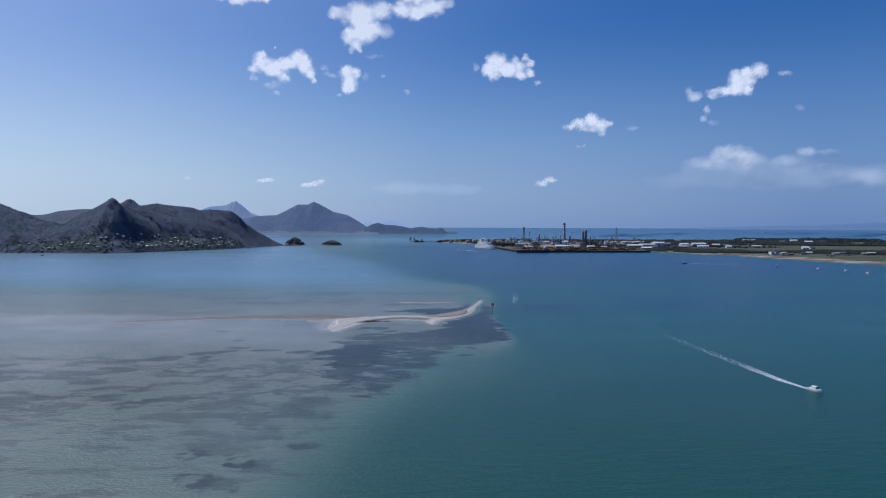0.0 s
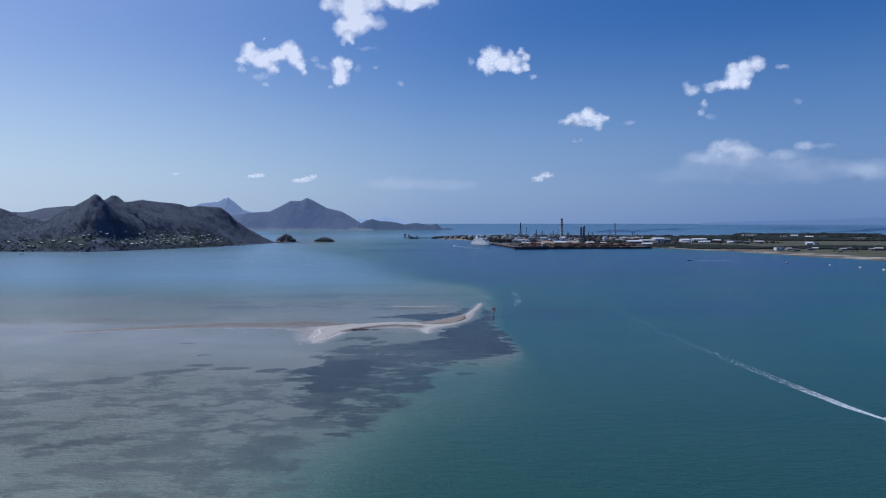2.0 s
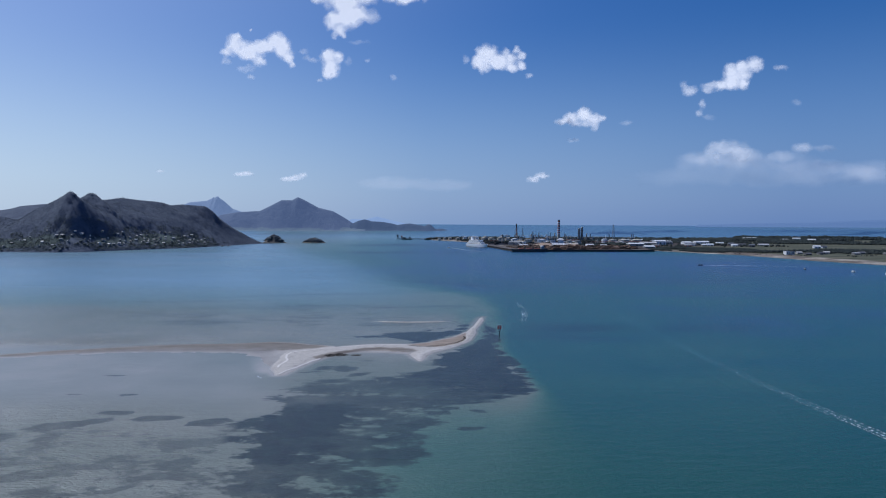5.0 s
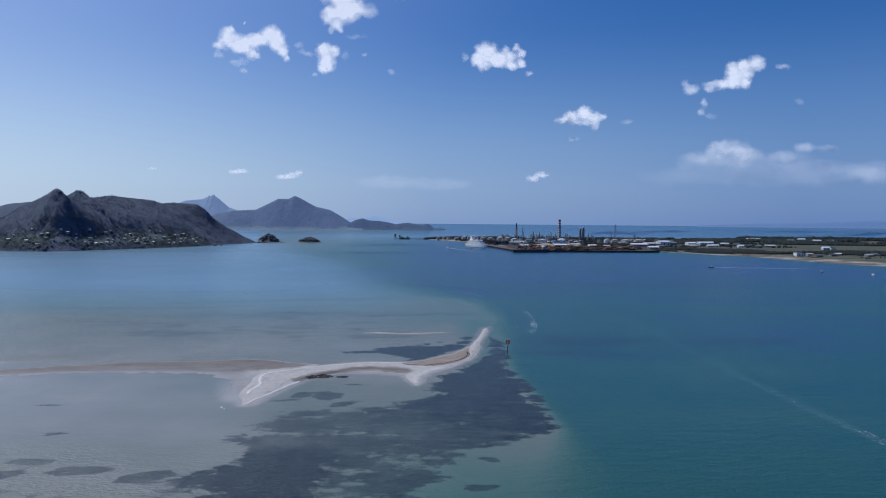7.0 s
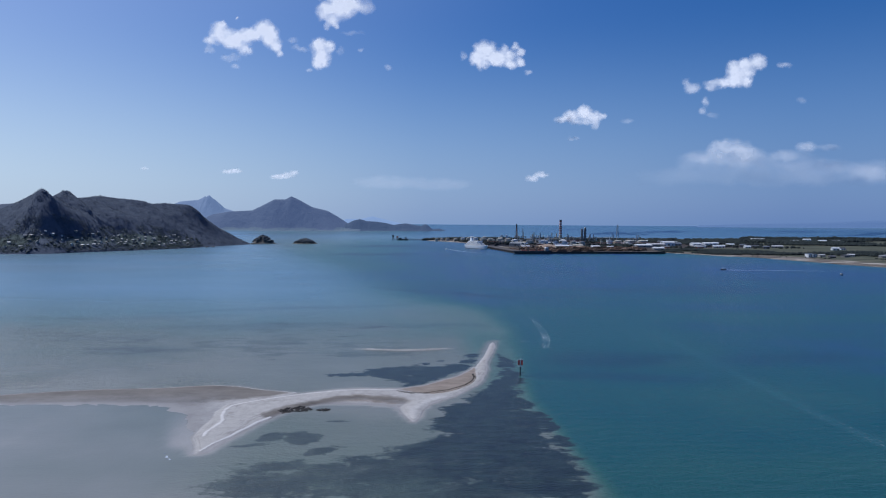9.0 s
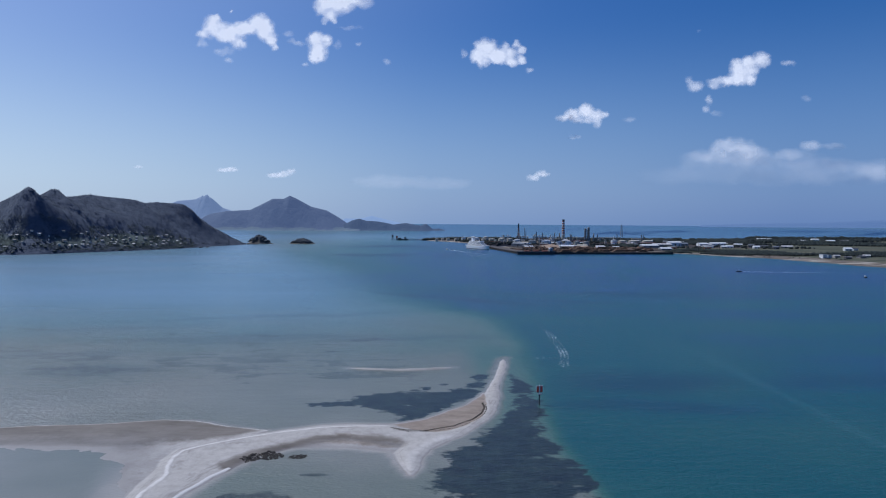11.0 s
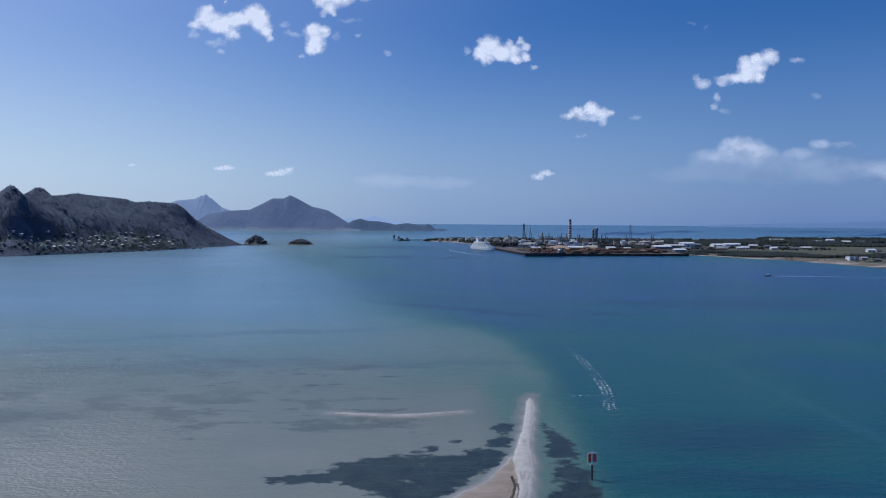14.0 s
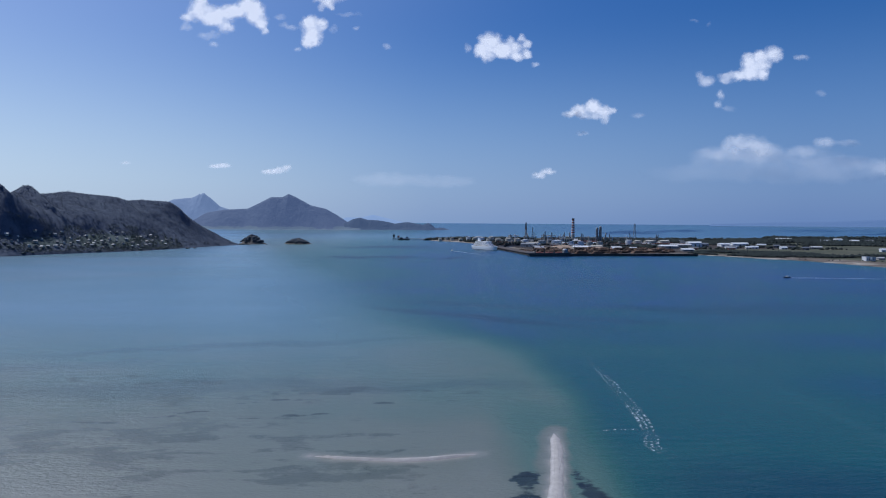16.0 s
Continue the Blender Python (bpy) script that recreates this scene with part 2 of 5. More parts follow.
def foam_material():
    n = Nodes("sea_foam", 0.6, spec=0.2)
    n.bsdf.inputs["Base Color"].default_value = (0.78, 0.82, 0.84, 1)
    lace = n.math("ADD", n.attribute("foam"), n.math("MULTIPLY", n.math("SUBTRACT", n.noise(0.8, 5, 0.75), 0.5), 2.4))
    n.link(n.step(lace, 0.3, 0.85, 0.0, 0.9), n.bsdf.inputs["Alpha"])
    return n.mat


def cloud_material():
    """Water droplets: they scatter sunlight whichever way the skin of the cloud lies, and thin out by the vapour field."""
    n = Nodes("cloud_droplets", 1.0, spec=0.0)
    bsdf, lean, fade = n.add("ShaderNodeBsdfDiffuse"), n.add("ShaderNodeVectorMath"), n.add("ShaderNodeMixShader")
    bsdf.inputs["Color"].default_value = (0.77, 0.79, 0.82, 1)
    lean.operation = "MULTIPLY_ADD"
    n.link(n.tree.nodes.new("ShaderNodeNewGeometry").outputs["Normal"], lean.inputs[0])
    lean.inputs[1].default_value, lean.inputs[2].default_value = (0.4, 0.4, 0.4), TO_SUN * 0.8
    n.link(lean.outputs[0], bsdf.inputs["Normal"])
    n.link(n.attribute("vapour"), fade.inputs[0])
    n.link(n.add("ShaderNodeBsdfTransparent").outputs[0], fade.inputs[1])
    n.link(bsdf.outputs[0], fade.inputs[2])
    n.link(fade.outputs[0], n.tree.nodes["Material Output"].inputs["Surface"])
    return n.mat


WATER, SAND, GROUND, FOAM, CLOUD = water_material(), sand_material(), ground_material(), foam_material(), cloud_material()
# the near hill's base colours lean blue to stand in for haze
HILL = hill_material("hazed_bush_hill", (0.052, 0.066, 0.102), (0.122, 0.142, 0.176), (0.100, 0.124, 0.108))
# far land: blue base colours and emission together stand in for haze
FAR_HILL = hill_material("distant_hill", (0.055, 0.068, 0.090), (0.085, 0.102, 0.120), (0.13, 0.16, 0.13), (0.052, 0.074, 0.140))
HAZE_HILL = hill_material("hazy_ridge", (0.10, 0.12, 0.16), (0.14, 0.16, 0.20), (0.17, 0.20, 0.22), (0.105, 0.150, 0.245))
CAPE = hill_material("hazed_headland", (0.03, 0.04, 0.055), (0.055, 0.068, 0.08), (0.13, 0.15, 0.11), (0.040, 0.062, 0.118))
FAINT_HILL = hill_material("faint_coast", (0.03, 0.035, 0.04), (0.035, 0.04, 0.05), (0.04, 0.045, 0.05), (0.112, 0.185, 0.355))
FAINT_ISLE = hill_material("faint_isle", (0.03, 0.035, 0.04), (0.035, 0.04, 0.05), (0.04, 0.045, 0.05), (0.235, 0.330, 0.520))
# foliage on the hill carries the same blue haze in its colour
CANOPY = foliage("hazed_canopy", (0.062, 0.076, 0.100), (0.105, 0.122, 0.130))
GARDEN = foliage("garden_tree_leaf", (0.066, 0.082, 0.092), (0.120, 0.140, 0.118))
LEAF = leaf_material("hazed_bush_leaf", (0.064, 0.080, 0.116), (0.118, 0.138, 0.168))
GARDEN_LEAF = leaf_material("garden_leaf", (0.042, 0.056, 0.064), (0.092, 0.115, 0.098))
PINES = foliage("pine_canopy", (0.014, 0.020, 0.022), (0.040, 0.050, 0.045))
ROCK = worn("dark_rock", (0.05, 0.045, 0.04), (0.16, 0.14, 0.12), 0.2, 0.9)
WHITE = worn("white_paint", (0.66, 0.67, 0.67), (0.82, 0.82, 0.80), 0.15, 0.5)
CREAM = worn("cream_steel", (0.42, 0.38, 0.30), (0.60, 0.54, 0.44), 0.1, 0.6)
GREY = worn("grey_steel", (0.16, 0.17, 0.18), (0.30, 0.31, 0.32), 0.2, 0.5, 0.3)
DARK = worn("dark_steel", (0.03, 0.03, 0.032), (0.08, 0.078, 0.075), 0.3, 0.6)
RED = worn("red_paint", (0.66, 0.07, 0.045), (0.78, 0.12, 0.08), 1.0, 0.5)
RUST = worn("rust_red_steel", (0.26, 0.075, 0.055), (0.38, 0.13, 0.09), 0.3, 0.75)
LOGS = worn("sawn_logs", (0.05, 0.033, 0.024), (0.25, 0.155, 0.105), 0.4, 0.9, each=True)
CONCRETE = worn("weathered_concrete", (0.22, 0.21, 0.20), (0.40, 0.38, 0.35), 0.2, 0.9)
ROOF = worn("painted_roof", (0.09, 0.09, 0.095), (0.62, 0.60, 0.58), 0.05, 0.6, each=True)
WALL = worn("house_wall", (0.12, 0.115, 0.105), (0.44, 0.42, 0.40), 0.2, 0.8, each=True)
GLASS = Nodes("window_glass", 0.08, spec=0.6)
GLASS.bsdf.inputs["Base Color"].default_value = (0.03, 0.04, 0.05, 1)
GLASS = GLASS.mat


# ---- building tools ----
def part(name, bm, material, parent=None, label=""):
    me = bpy.data.meshes.new(name)
    bm.to_mesh(me)
    bm.free()
    me.materials.append(material)
    ob = new(name, me)
    ob.parent = parent
    return tagged(ob, label)


def empty(name, m, label, category, group=""):
    ob = new(name)
    ob.matrix_world = m
    return tagged(ob, label, category, group)


def box(x0, y0, z0, x1, y1, z1, bm=None, bevel=0.0):
    out = bm or bmesh.new()
    made = bmesh.ops.create_cube(out, size=1)["verts"]
    for v in made:
        v.co = ((x0 + x1) / 2 + v.co.x * (x1 - x0), (y0 + y1) / 2 + v.co.y * (y1 - y0), (z0 + z1) / 2 + v.co.z * (z1 - z0))
    if bevel:
        edges = list({e for v in made for e in v.link_edges})
        bmesh.ops.bevel(out, geom=edges, offset=bevel, segments=1, affect="EDGES")
    return out


def tube(x, y, z0, z1, r0, r1=None, seg=16, bm=None):
    out = bm or bmesh.new()
    made = bmesh.ops.create_cone(out, cap_ends=True, segments=seg, radius1=r0, radius2=r0 if r1 is None else r1, depth=z1 - z0)["verts"]
    for v in made:
        v.co += Vector((x, y, (z0 + z1) / 2))
    return out


def rod(a, b, r, seg=6, bm=None):
    out = bm or bmesh.new()
    a, b = Vector(a), Vector(b)
    turn = (b - a).to_track_quat("Z", "Y").to_matrix().to_4x4()
    bmesh.ops.create_cone(out, cap_ends=True, segments=seg, radius1=r, radius2=r, depth=(b - a).length,
                          matrix=Matrix.Translation((a + b) / 2) @ turn)
    return out


def gable(x0, y0, x1, y1, z0, z1, over=0.4):
    """A pitched roof with its ridge along x."""
    bm = bmesh.new()
    ym = (y0 + y1) / 2
    low = [bm.verts.new(p) for p in ((x0 - over, y0 - over, z0), (x1 + over, y0 - over, z0), (x1 + over, y1 + over, z0), (x0 - over, y1 + over, z0))]
    top = [bm.verts.new((x0 - over, ym, z1)), bm.verts.new((x1 + over, ym, z1))]
    for f in ((low[0], low[1], top[1], top[0]), (low[2], low[3], top[0], top[1]), (low[1], low[2], top[1]), (low[3], low[0], top[0]), low[::-1]):
        bm.faces.new(f)
    return bm


def loft(sections):
    """A closed skin through rings of equal length."""
    bm = bmesh.new()
    rings = [[bm.verts.new(p) for p in s] for s in sections]
    for a, b in zip(rings, rings[1:]):
        for i in range(len(a)):
            j = (i + 1) % len(a)
            bm.faces.new((a[i], a[j], b[j], b[i]))
    bm.faces.new(rings[0][::-1])
    bm.faces.new(rings[-1])
    bmesh.ops.recalc_face_normals(bm, faces=bm.faces)
    return bm


def hash2(i, j, seed):
    v = np.sin(i * 127.1 + j * 311.7 + seed * 74.7) * 43758.5453
    return v - np.floor(v)


def value_noise(x, y, seed=0):
    i, j = np.floor(x), np.floor(y)
    u, v = x - i, y - j
    u, v = u * u * (3 - 2 * u), v * v * (3 - 2 * v)
    return ((hash2(i, j, seed) * (1 - u) + hash2(i + 1, j, seed) * u) * (1 - v)
            + (hash2(i, j + 1, seed) * (1 - u) + hash2(i + 1, j + 1, seed) * u) * v)


def fbm(x, y, size, octaves=4, seed=0):
    """Fractal noise about 0, within about half a unit either way."""
    x, y = np.asarray(x, float), np.asarray(y, float)
    out, a, total = 0.0, 1.0, 0.0
    for k in range(octaves):
        out = out + a * (value_noise(x / size, y / size, seed + k) - 0.5)
        total, a, size = total + a, a * 0.5, size * 0.5
    return out / total


def smooth(v, lo, hi):
    u = np.clip((v - lo) / (hi - lo), 0, 1)
    return u * u * (3 - 2 * u)


def along(x, y, line):
    """Distance from points to a line of places, and how far along it (0 to 1) the nearest spot is, and the signed side (left is +)."""
    best, where, side = np.full(np.shape(x), 1e9), np.zeros(np.shape(x)), np.zeros(np.shape(x))
    n = len(line) - 1
    for k, (a, b) in enumerate(zip(line, line[1:])):
        dx, dy = b[0] - a[0], b[1] - a[1]
        u = np.clip(((x - a[0]) * dx + (y - a[1]) * dy) / (dx * dx + dy * dy), 0, 1)
        d = np.hypot(x - a[0] - u * dx, y - a[1] - u * dy)
        near = d < best
        best = np.where(near, d, best)
        where = np.where(near, (k + u) / n, where)
        side = np.where(near, np.sign(dx * (y - a[1]) - dy * (x - a[0])), side)
    return best, where, side


def inside(x, y, poly):
    hit = np.zeros(np.shape(x), bool)
    for (ax, ay), (bx, by) in zip(poly, poly[1:] + poly[:1]):
        if ay != by:
            hit ^= ((ay > y) != (by > y)) & (x < (bx - ax) * (y - ay) / (by - ay) + ax)
    return hit


def depth_in(x, y, poly):
    """Signed distance to a polygon: positive within."""
    d, _, _ = along(x, y, poly + poly[:1])
    return np.where(inside(x, y, poly), d, -d)


def pick(where, values):
    return np.interp(where, np.linspace(0, 1, len(values)), values)


def raw_mesh(name, co, faces):
    """A mesh from arrays of corners and of faces that all have as many sides."""
    co, faces = np.asarray(co, np.float32), np.asarray(faces, np.int32)
    me = bpy.data.meshes.new(name)
    n, sides = faces.shape
    me.vertices.add(len(co))
    me.vertices.foreach_set("co", co.ravel())
    me.loops.add(n * sides)
    me.loops.foreach_set("vertex_index", faces.ravel())
    me.polygons.add(n)
    me.polygons.foreach_set("loop_start", np.arange(n, dtype=np.int32) * sides)
    me.update(calc_edges=True)
    return me


def sheet(name, xs, ys, z, material, keep=None, fields=()):
    """A grid surface; keep: which corners count; fields: named values at the corners."""
    nx, ny = len(xs), len(ys)
    gx, gy = np.meshgrid(xs, ys)
    co = np.stack([gx, gy, z], -1).reshape(-1, 3)
    i = (np.arange(ny - 1)[:, None] * nx + np.arange(nx - 1)).ravel()
    quads = np.stack([i, i + 1, i + nx + 1, i + nx], 1)
    used = np.arange(len(co))
    if keep is not None:
        quads = quads[keep.ravel()[quads].any(1)]
        used, flat = np.unique(quads, return_inverse=True)
        quads, co = flat.reshape(-1, 4), co[used]
    me = raw_mesh(name, co, quads)
    for key, value in dict(fields).items():
        me.attributes.new(key, "FLOAT", "POINT").data.foreach_set("value", value.ravel()[used].astype(np.float32))
    me.polygons.foreach_set("use_smooth", np.ones(len(quads), bool))
    me.materials.append(material)
    return new(name, me)


def stuff(name, verts, faces, material, label, category):
    me = raw_mesh(name, verts, faces)
    me.materials.append(material)
    return tagged(new(name, me), label, category, kind="stuff")


def lump(seed, rough=0.35, flat=0.8, fine=2):
    bm = bmesh.new()
    bmesh.ops.create_icosphere(bm, subdivisions=fine, radius=1)
    for v in bm.verts:
        n = noise.fractal(v.co * 1.3 + Vector((seed * 7.3, 0, 0)), 1.0, 2.0, 4)
        v.co *= 1 + rough * n
        v.co.z *= flat
    bm.verts.index_update()
    out = np.array([v.co[:] for v in bm.verts]), np.array([[v.index for v in f.verts] for f in bm.faces])
    bm.free()
    return out


LUMPS = [lump(s) for s in range(5)]
ROUGH_LUMPS = [lump(s, 0.5, 0.8, 1) for s in range(8)]


def clumps(name, places, sizes, material, label, category, tall=1.0, seed=1, shapes=LUMPS):
    """Many crowns of foliage or rocks, joined."""
    rng = np.random.default_rng(seed)
    verts, faces, count = [], [], 0
    for (x, y, z), s in zip(places, sizes):
        v, f = shapes[rng.integers(len(shapes))]
        a = rng.uniform(0, 6.283)
        c, q = math.cos(a), math.sin(a)
        r = np.stack([v[:, 0] * c - v[:, 1] * q, v[:, 0] * q + v[:, 1] * c, v[:, 2] * tall * rng.uniform(0.8, 1.25)], 1) * s
        verts.append(r + (x, y, z))
        faces.append(f + count)
        count += len(v)
    ob = stuff(name, np.concatenate(verts), np.concatenate(faces), material, label, category)
    ob.data.polygons.foreach_set("use_smooth", np.ones(len(ob.data.polygons), bool))
    return ob


# ---- the sandbank's plan ----
DRY = [(-74.6, 416), (-77, 423), (-80, 429), (-81.3, 436), (-81.5, 447), (-82.5, 459), (-81.5, 467), (-74, 473.5), (-65, 479.5), (-54, 485), (-43, 490), (-31, 491.5), (-19.5, 491), (-11, 487),
       (-4, 485), (1, 487), (6, 492), (11, 500), (14, 511), (14, 524), (17, 540), (22, 561), (27, 590), (29.5, 600), (31, 594), (28, 573), (23, 548), (20.5, 525), (17.5, 510), (13.5, 499), (6.5, 485.5),
       (0, 477), (-6.5, 469), (-8.6, 461), (-9, 454), (-10.5, 448.5), (-14.5, 458), (-16, 464), (-13.5, 473), (-18, 474), (-25, 476), (-34, 478), (-42, 475.5), (-50, 469), (-57, 462), (-61.5, 454),
       (-64.5, 446.5), (-66.3, 441), (-69, 431), (-72.8, 417)]
BERM = [(-77.5, 430), (-78, 434), (-77, 443), (-77.2, 447), (-79, 452), (-80, 460), (-79, 465), (-73, 471), (-65, 476), (-56, 481.5), (-43, 487), (-31.5, 488.5), (-20, 489)]
LOWER_BERM = [(-74, 417), (-71.8, 424.5), (-69.2, 431), (-66.3, 441), (-64.4, 447), (-62, 452)]
INNER_EDGE = [(-61.5, 454), (-57, 462), (-50, 469), (-42, 475.5), (-34, 478), (-25, 476), (-18, 474)]
SPUR = [(-11, 452), (-11, 462), (-6, 474), (2, 482)]
SHELF = [(-27, 491.5), (-19, 492), (-14, 494), (-7, 499), (0, 508), (7, 516), (13, 528), (15, 533), (15, 518), (12, 500), (6, 491), (-4, 483), (-12, 486), (-19, 492)]
HOLLOW = [(-57, 466), (-49, 470), (-39, 471), (-30, 470), (-17, 466), (-14, 470), (-20, 480), (-34, 484), (-46, 479)]
TAIL_EDGE = [(-240, 450), (-205, 468), (-175, 479), (-159, 484), (-137, 489), (-117, 491), (-98, 496), (-86, 495), (-73, 488), (-60, 485)]
TAIL_FOOT = [(-240, 447), (-205, 457), (-167, 467), (-135, 468), (-104, 467), (-92, 454), (-83, 437), (-78, 428)]
TAIL = TAIL_EDGE + [(-72, 470), (-76, 440)] + TAIL_FOOT[::-1]
THIN_BAR = [(-46, 578), (-38, 576.4), (-29, 575.2), (-20, 574.8), (-12, 575.6), (-5, 577.6), (4, 580.6)]
CHANNEL = [(-40, 20), (-10, 100), (3, 159), (8, 182), (15, 214), (21, 259), (30, 325), (40, 388), (37, 430), (34, 475), (35, 520), (38, 565), (41, 610),
           (43, 640), (40, 668), (34, 712), (19, 768), (-7, 795), (-39, 838), (-90, 905), (-220, 990), (-450, 1080), (-900, 1150)]
CHANNEL_SOFT = [70, 60, 55, 50, 42, 36, 26, 8, 6, 6, 9, 10, 12, 14, 16, 20, 30, 45, 60, 90, 130, 180, 220]


def sand_fields(x, y):
    """Height of the sand, and where it is bright shell, tan or dark (mud, with cloud shade on the tail)."""
    wx, wy = x + 1.5 * fbm(x, y, 9, 4, 15), y + 1.5 * fbm(x, y, 9, 4, 16)
    sd = depth_in(wx, wy, DRY) - 1.1 * smooth(y, 500, 545)
    h = 0.5 * smooth(sd, -1.6, 2.2) - 1.0 * smooth(-sd, 0.4, 11 - 6 * smooth(x, -25, 0)) + 0.12 * smooth(sd, 2, 5)
    # the tail slopes from a crisp far edge down into the near shallows
    st = depth_in(x + 1.6 * (wx - x), y + 1.2 * (wy - y), TAIL)
    de, _, _ = along(x, y, TAIL_EDGE)
    df, _, _ = along(x, y, TAIL_FOOT)
    f = df / (de + df + 0.01)
    h = np.maximum(h, (0.02 + 0.26 * f) * smooth(st, -1.2, 1.0) - 0.7 * smooth(-st, 0.2, 4 + 26 * (1 - f)))
    shelf, hollow = depth_in(wx, wy, SHELF), depth_in(wx, wy, HOLLOW)
    for flat, top, fall in ((shelf, 0.30, 7), (hollow, 0.16, 9)):
        h = np.maximum(h, top * smooth(flat, -1.5, 2.5) - 0.8 * smooth(-flat, 0.2, fall))
    d, u, _ = along(x, y, THIN_BAR)
    h = np.maximum(h, 0.8 * (1 - smooth(d / (pick(u, [0.2, 0.5, 0.9, 1.2, 1.2, 1.0, 0.3]) * (1 + 0.5 * fbm(x, y, 9, 3, 5))), 0.2, 1.6)) * smooth(np.minimum(u, 1 - u), -0.05, 0.15) - 0.22 - 0.9 * smooth(d, 1.5, 9))
    wave = 1 + 0.9 * fbm(x, y, 12, 3, 41)
    berm = np.zeros(np.shape(x))
    for line, wide, k in ((BERM, 0.9, 0.62), (LOWER_BERM, 0.6, 0.8), (SPUR, 2.6, 0.42), (TAIL_EDGE, 0.6, 0.7), (THIN_BAR, 0.5, 0.25), (DRY[19:25], 1.6, 0.4)):
        d, u, _ = along(wx, wy, line)
        berm = np.maximum(berm, k * (1 - smooth(d / (wide * wave), 0.3, 1.3)))
    h = h + 0.2 * berm * (h > -0.1) + 0.07 * fbm(x, y, 5, 4, 2) + 0.09 * fbm(x, y, 14, 4, 6) * smooth(h, 0.15, 0.5)
    tan = np.maximum(0.95 * smooth(shelf, -2, 1.5) * (1 - 0.6 * smooth(sd, 0, 3)), 0.6 * smooth(hollow, -2, 4) * (1 - smooth(sd, 2, 7)))
    # the tail: damp mud plus a passing cloud's shade, both as colour
    mud_shade = smooth(st, -2, 2.5) * smooth(f, -0.15, 0.35) * (1 - smooth(sd, -7, 2)) * (1 - 0.75 * smooth(x, -104, -84) * smooth(-y, -484, -466))
    # the arm's inner side stays damp and grey
    inner = smooth(depth_in(wx, wy, HOLLOW), -7, 3) * smooth(-x, 12, 24) * (1 - berm)
    mud_shade = np.maximum(mud_shade, 0.72 * inner * (0.75 + 0.9 * fbm(x, y, 16, 4, 47)))
    wet, _, _ = along(wx, wy, INNER_EDGE)
    mud_shade = np.maximum(mud_shade, 0.8 * (1 - smooth(wet + 5 * fbm(x, y, 14, 4, 49), 1.0, 7.5)) * (1 - berm))
    tan = np.maximum(tan, 0.20 * smooth(sd, -1, 2) * smooth(-x, 12, 22) * (1 - berm) * (1 + 0.8 * fbm(x, 2 * y, 18, 4, 48)))
    return h, berm, tan, mud_shade


def sand_height(x, y):
    return sand_fields(x, y)[0]


# meadows and loose patches of seagrass: middle, half lengths, turn in degrees, strength
MEADOW = [(-67, 392), (-61, 373), (-64, 344), (-59, 314), (-58, 298), (-52, 283), (-41, 274), (-29, 264), (-27, 278), (-15, 286), (-12, 304), (-6, 315), (-2, 346), (11, 369), (40, 390), (38.5, 429),
          (34, 471), (35.5, 545), (30, 566), (25, 535), (21, 505), (12, 484), (4, 470), (-5, 452), (-4, 436), (-13, 424), (-14, 417), (-25, 410), (-36, 407), (-46, 402), (-56, 398)]
LAGOON = [(-48, 515), (-44, 519), (-38, 525), (-30, 531), (-22, 535), (-12, 537.5), (-5, 534), (2, 537), (8, 546), (14, 556), (18, 561), (16, 546), (12, 533), (7, 524), (2, 513), (-8, 502), (-14, 498),
          (-19, 503), (-23, 511), (-30, 514), (-38, 515)]
# loose patches of seagrass: middle, half lengths, turn in degrees, strength
FLAT_PATCHES = [(-146, 326, 14, 6, 12, 0.8), (-128, 343, 15, 5.5, 28, 0.85), (-119, 357, 9, 3.2, 6, 0.95), (-98, 352, 8.5, 3.6, 4, 0.95), (-79, 349, 8.5, 4, 10, 0.95), (-128, 383, 6, 2.5, 0, 0.55),
                (-148, 383, 4, 2, 0, 0.5), (-144, 414, 9, 2.5, 0, 0.5), (-33, 256, 5.5, 3.2, 0, 0.85), (11, 342, 5, 2.2, 10, 0.9), (15, 361, 5, 2, -20, 0.9), (-105, 190, 4, 2, 0, 0.6),
                (-44, 196, 4, 2.2, 0, 0.75), (-150, 253, 9, 3, 10, 0.6), (-112, 249, 10, 4, 5, 0.62), (-119, 238, 8, 5, 0, 0.55)]
SPIT_PATCHES = [(-56, 430, 5, 4.5, 30, 0.85), (-47, 429, 7, 5.5, 0, 0.85), (-40, 416, 6, 4, 0, 0.7), (-50, 404, 7, 3.5, 0, 0.8), (-61, 423, 6, 1.8, 5, 0.7), (-39, 446, 6, 1.5, 5, 0.6),
                (-2, 522, 5, 3, 30, 0.8), (13, 548, 4, 6, -20, 0.8), (-7, 542, 2.5, 2, 0, 0.8), (1, 549, 2.4, 1.8, 0, 0.8), (16, 561, 4, 3.5, 0, 0.8)]
DASHES = [(-122, 607, 9, 1.6, 8, 0.62), (-108, 616, 7, 1.5, 12, 0.62), (-96, 622, 8, 1.6, 10, 0.66), (-80, 631, 7, 1.5, 14, 0.62), (-73, 612, 6, 1.4, 8, 0.66), (-58, 619, 5, 1.4, 8, 0.64),
          (-47, 622, 4, 1.2, 6, 0.62), (-70, 640, 8, 1.5, 8, 0.64), (-42, 647, 7, 1.5, 4, 0.62), (-5, 639, 4, 1.3, -8, 0.62), (-30, 634, 4, 1.2, 0, 0.6)]
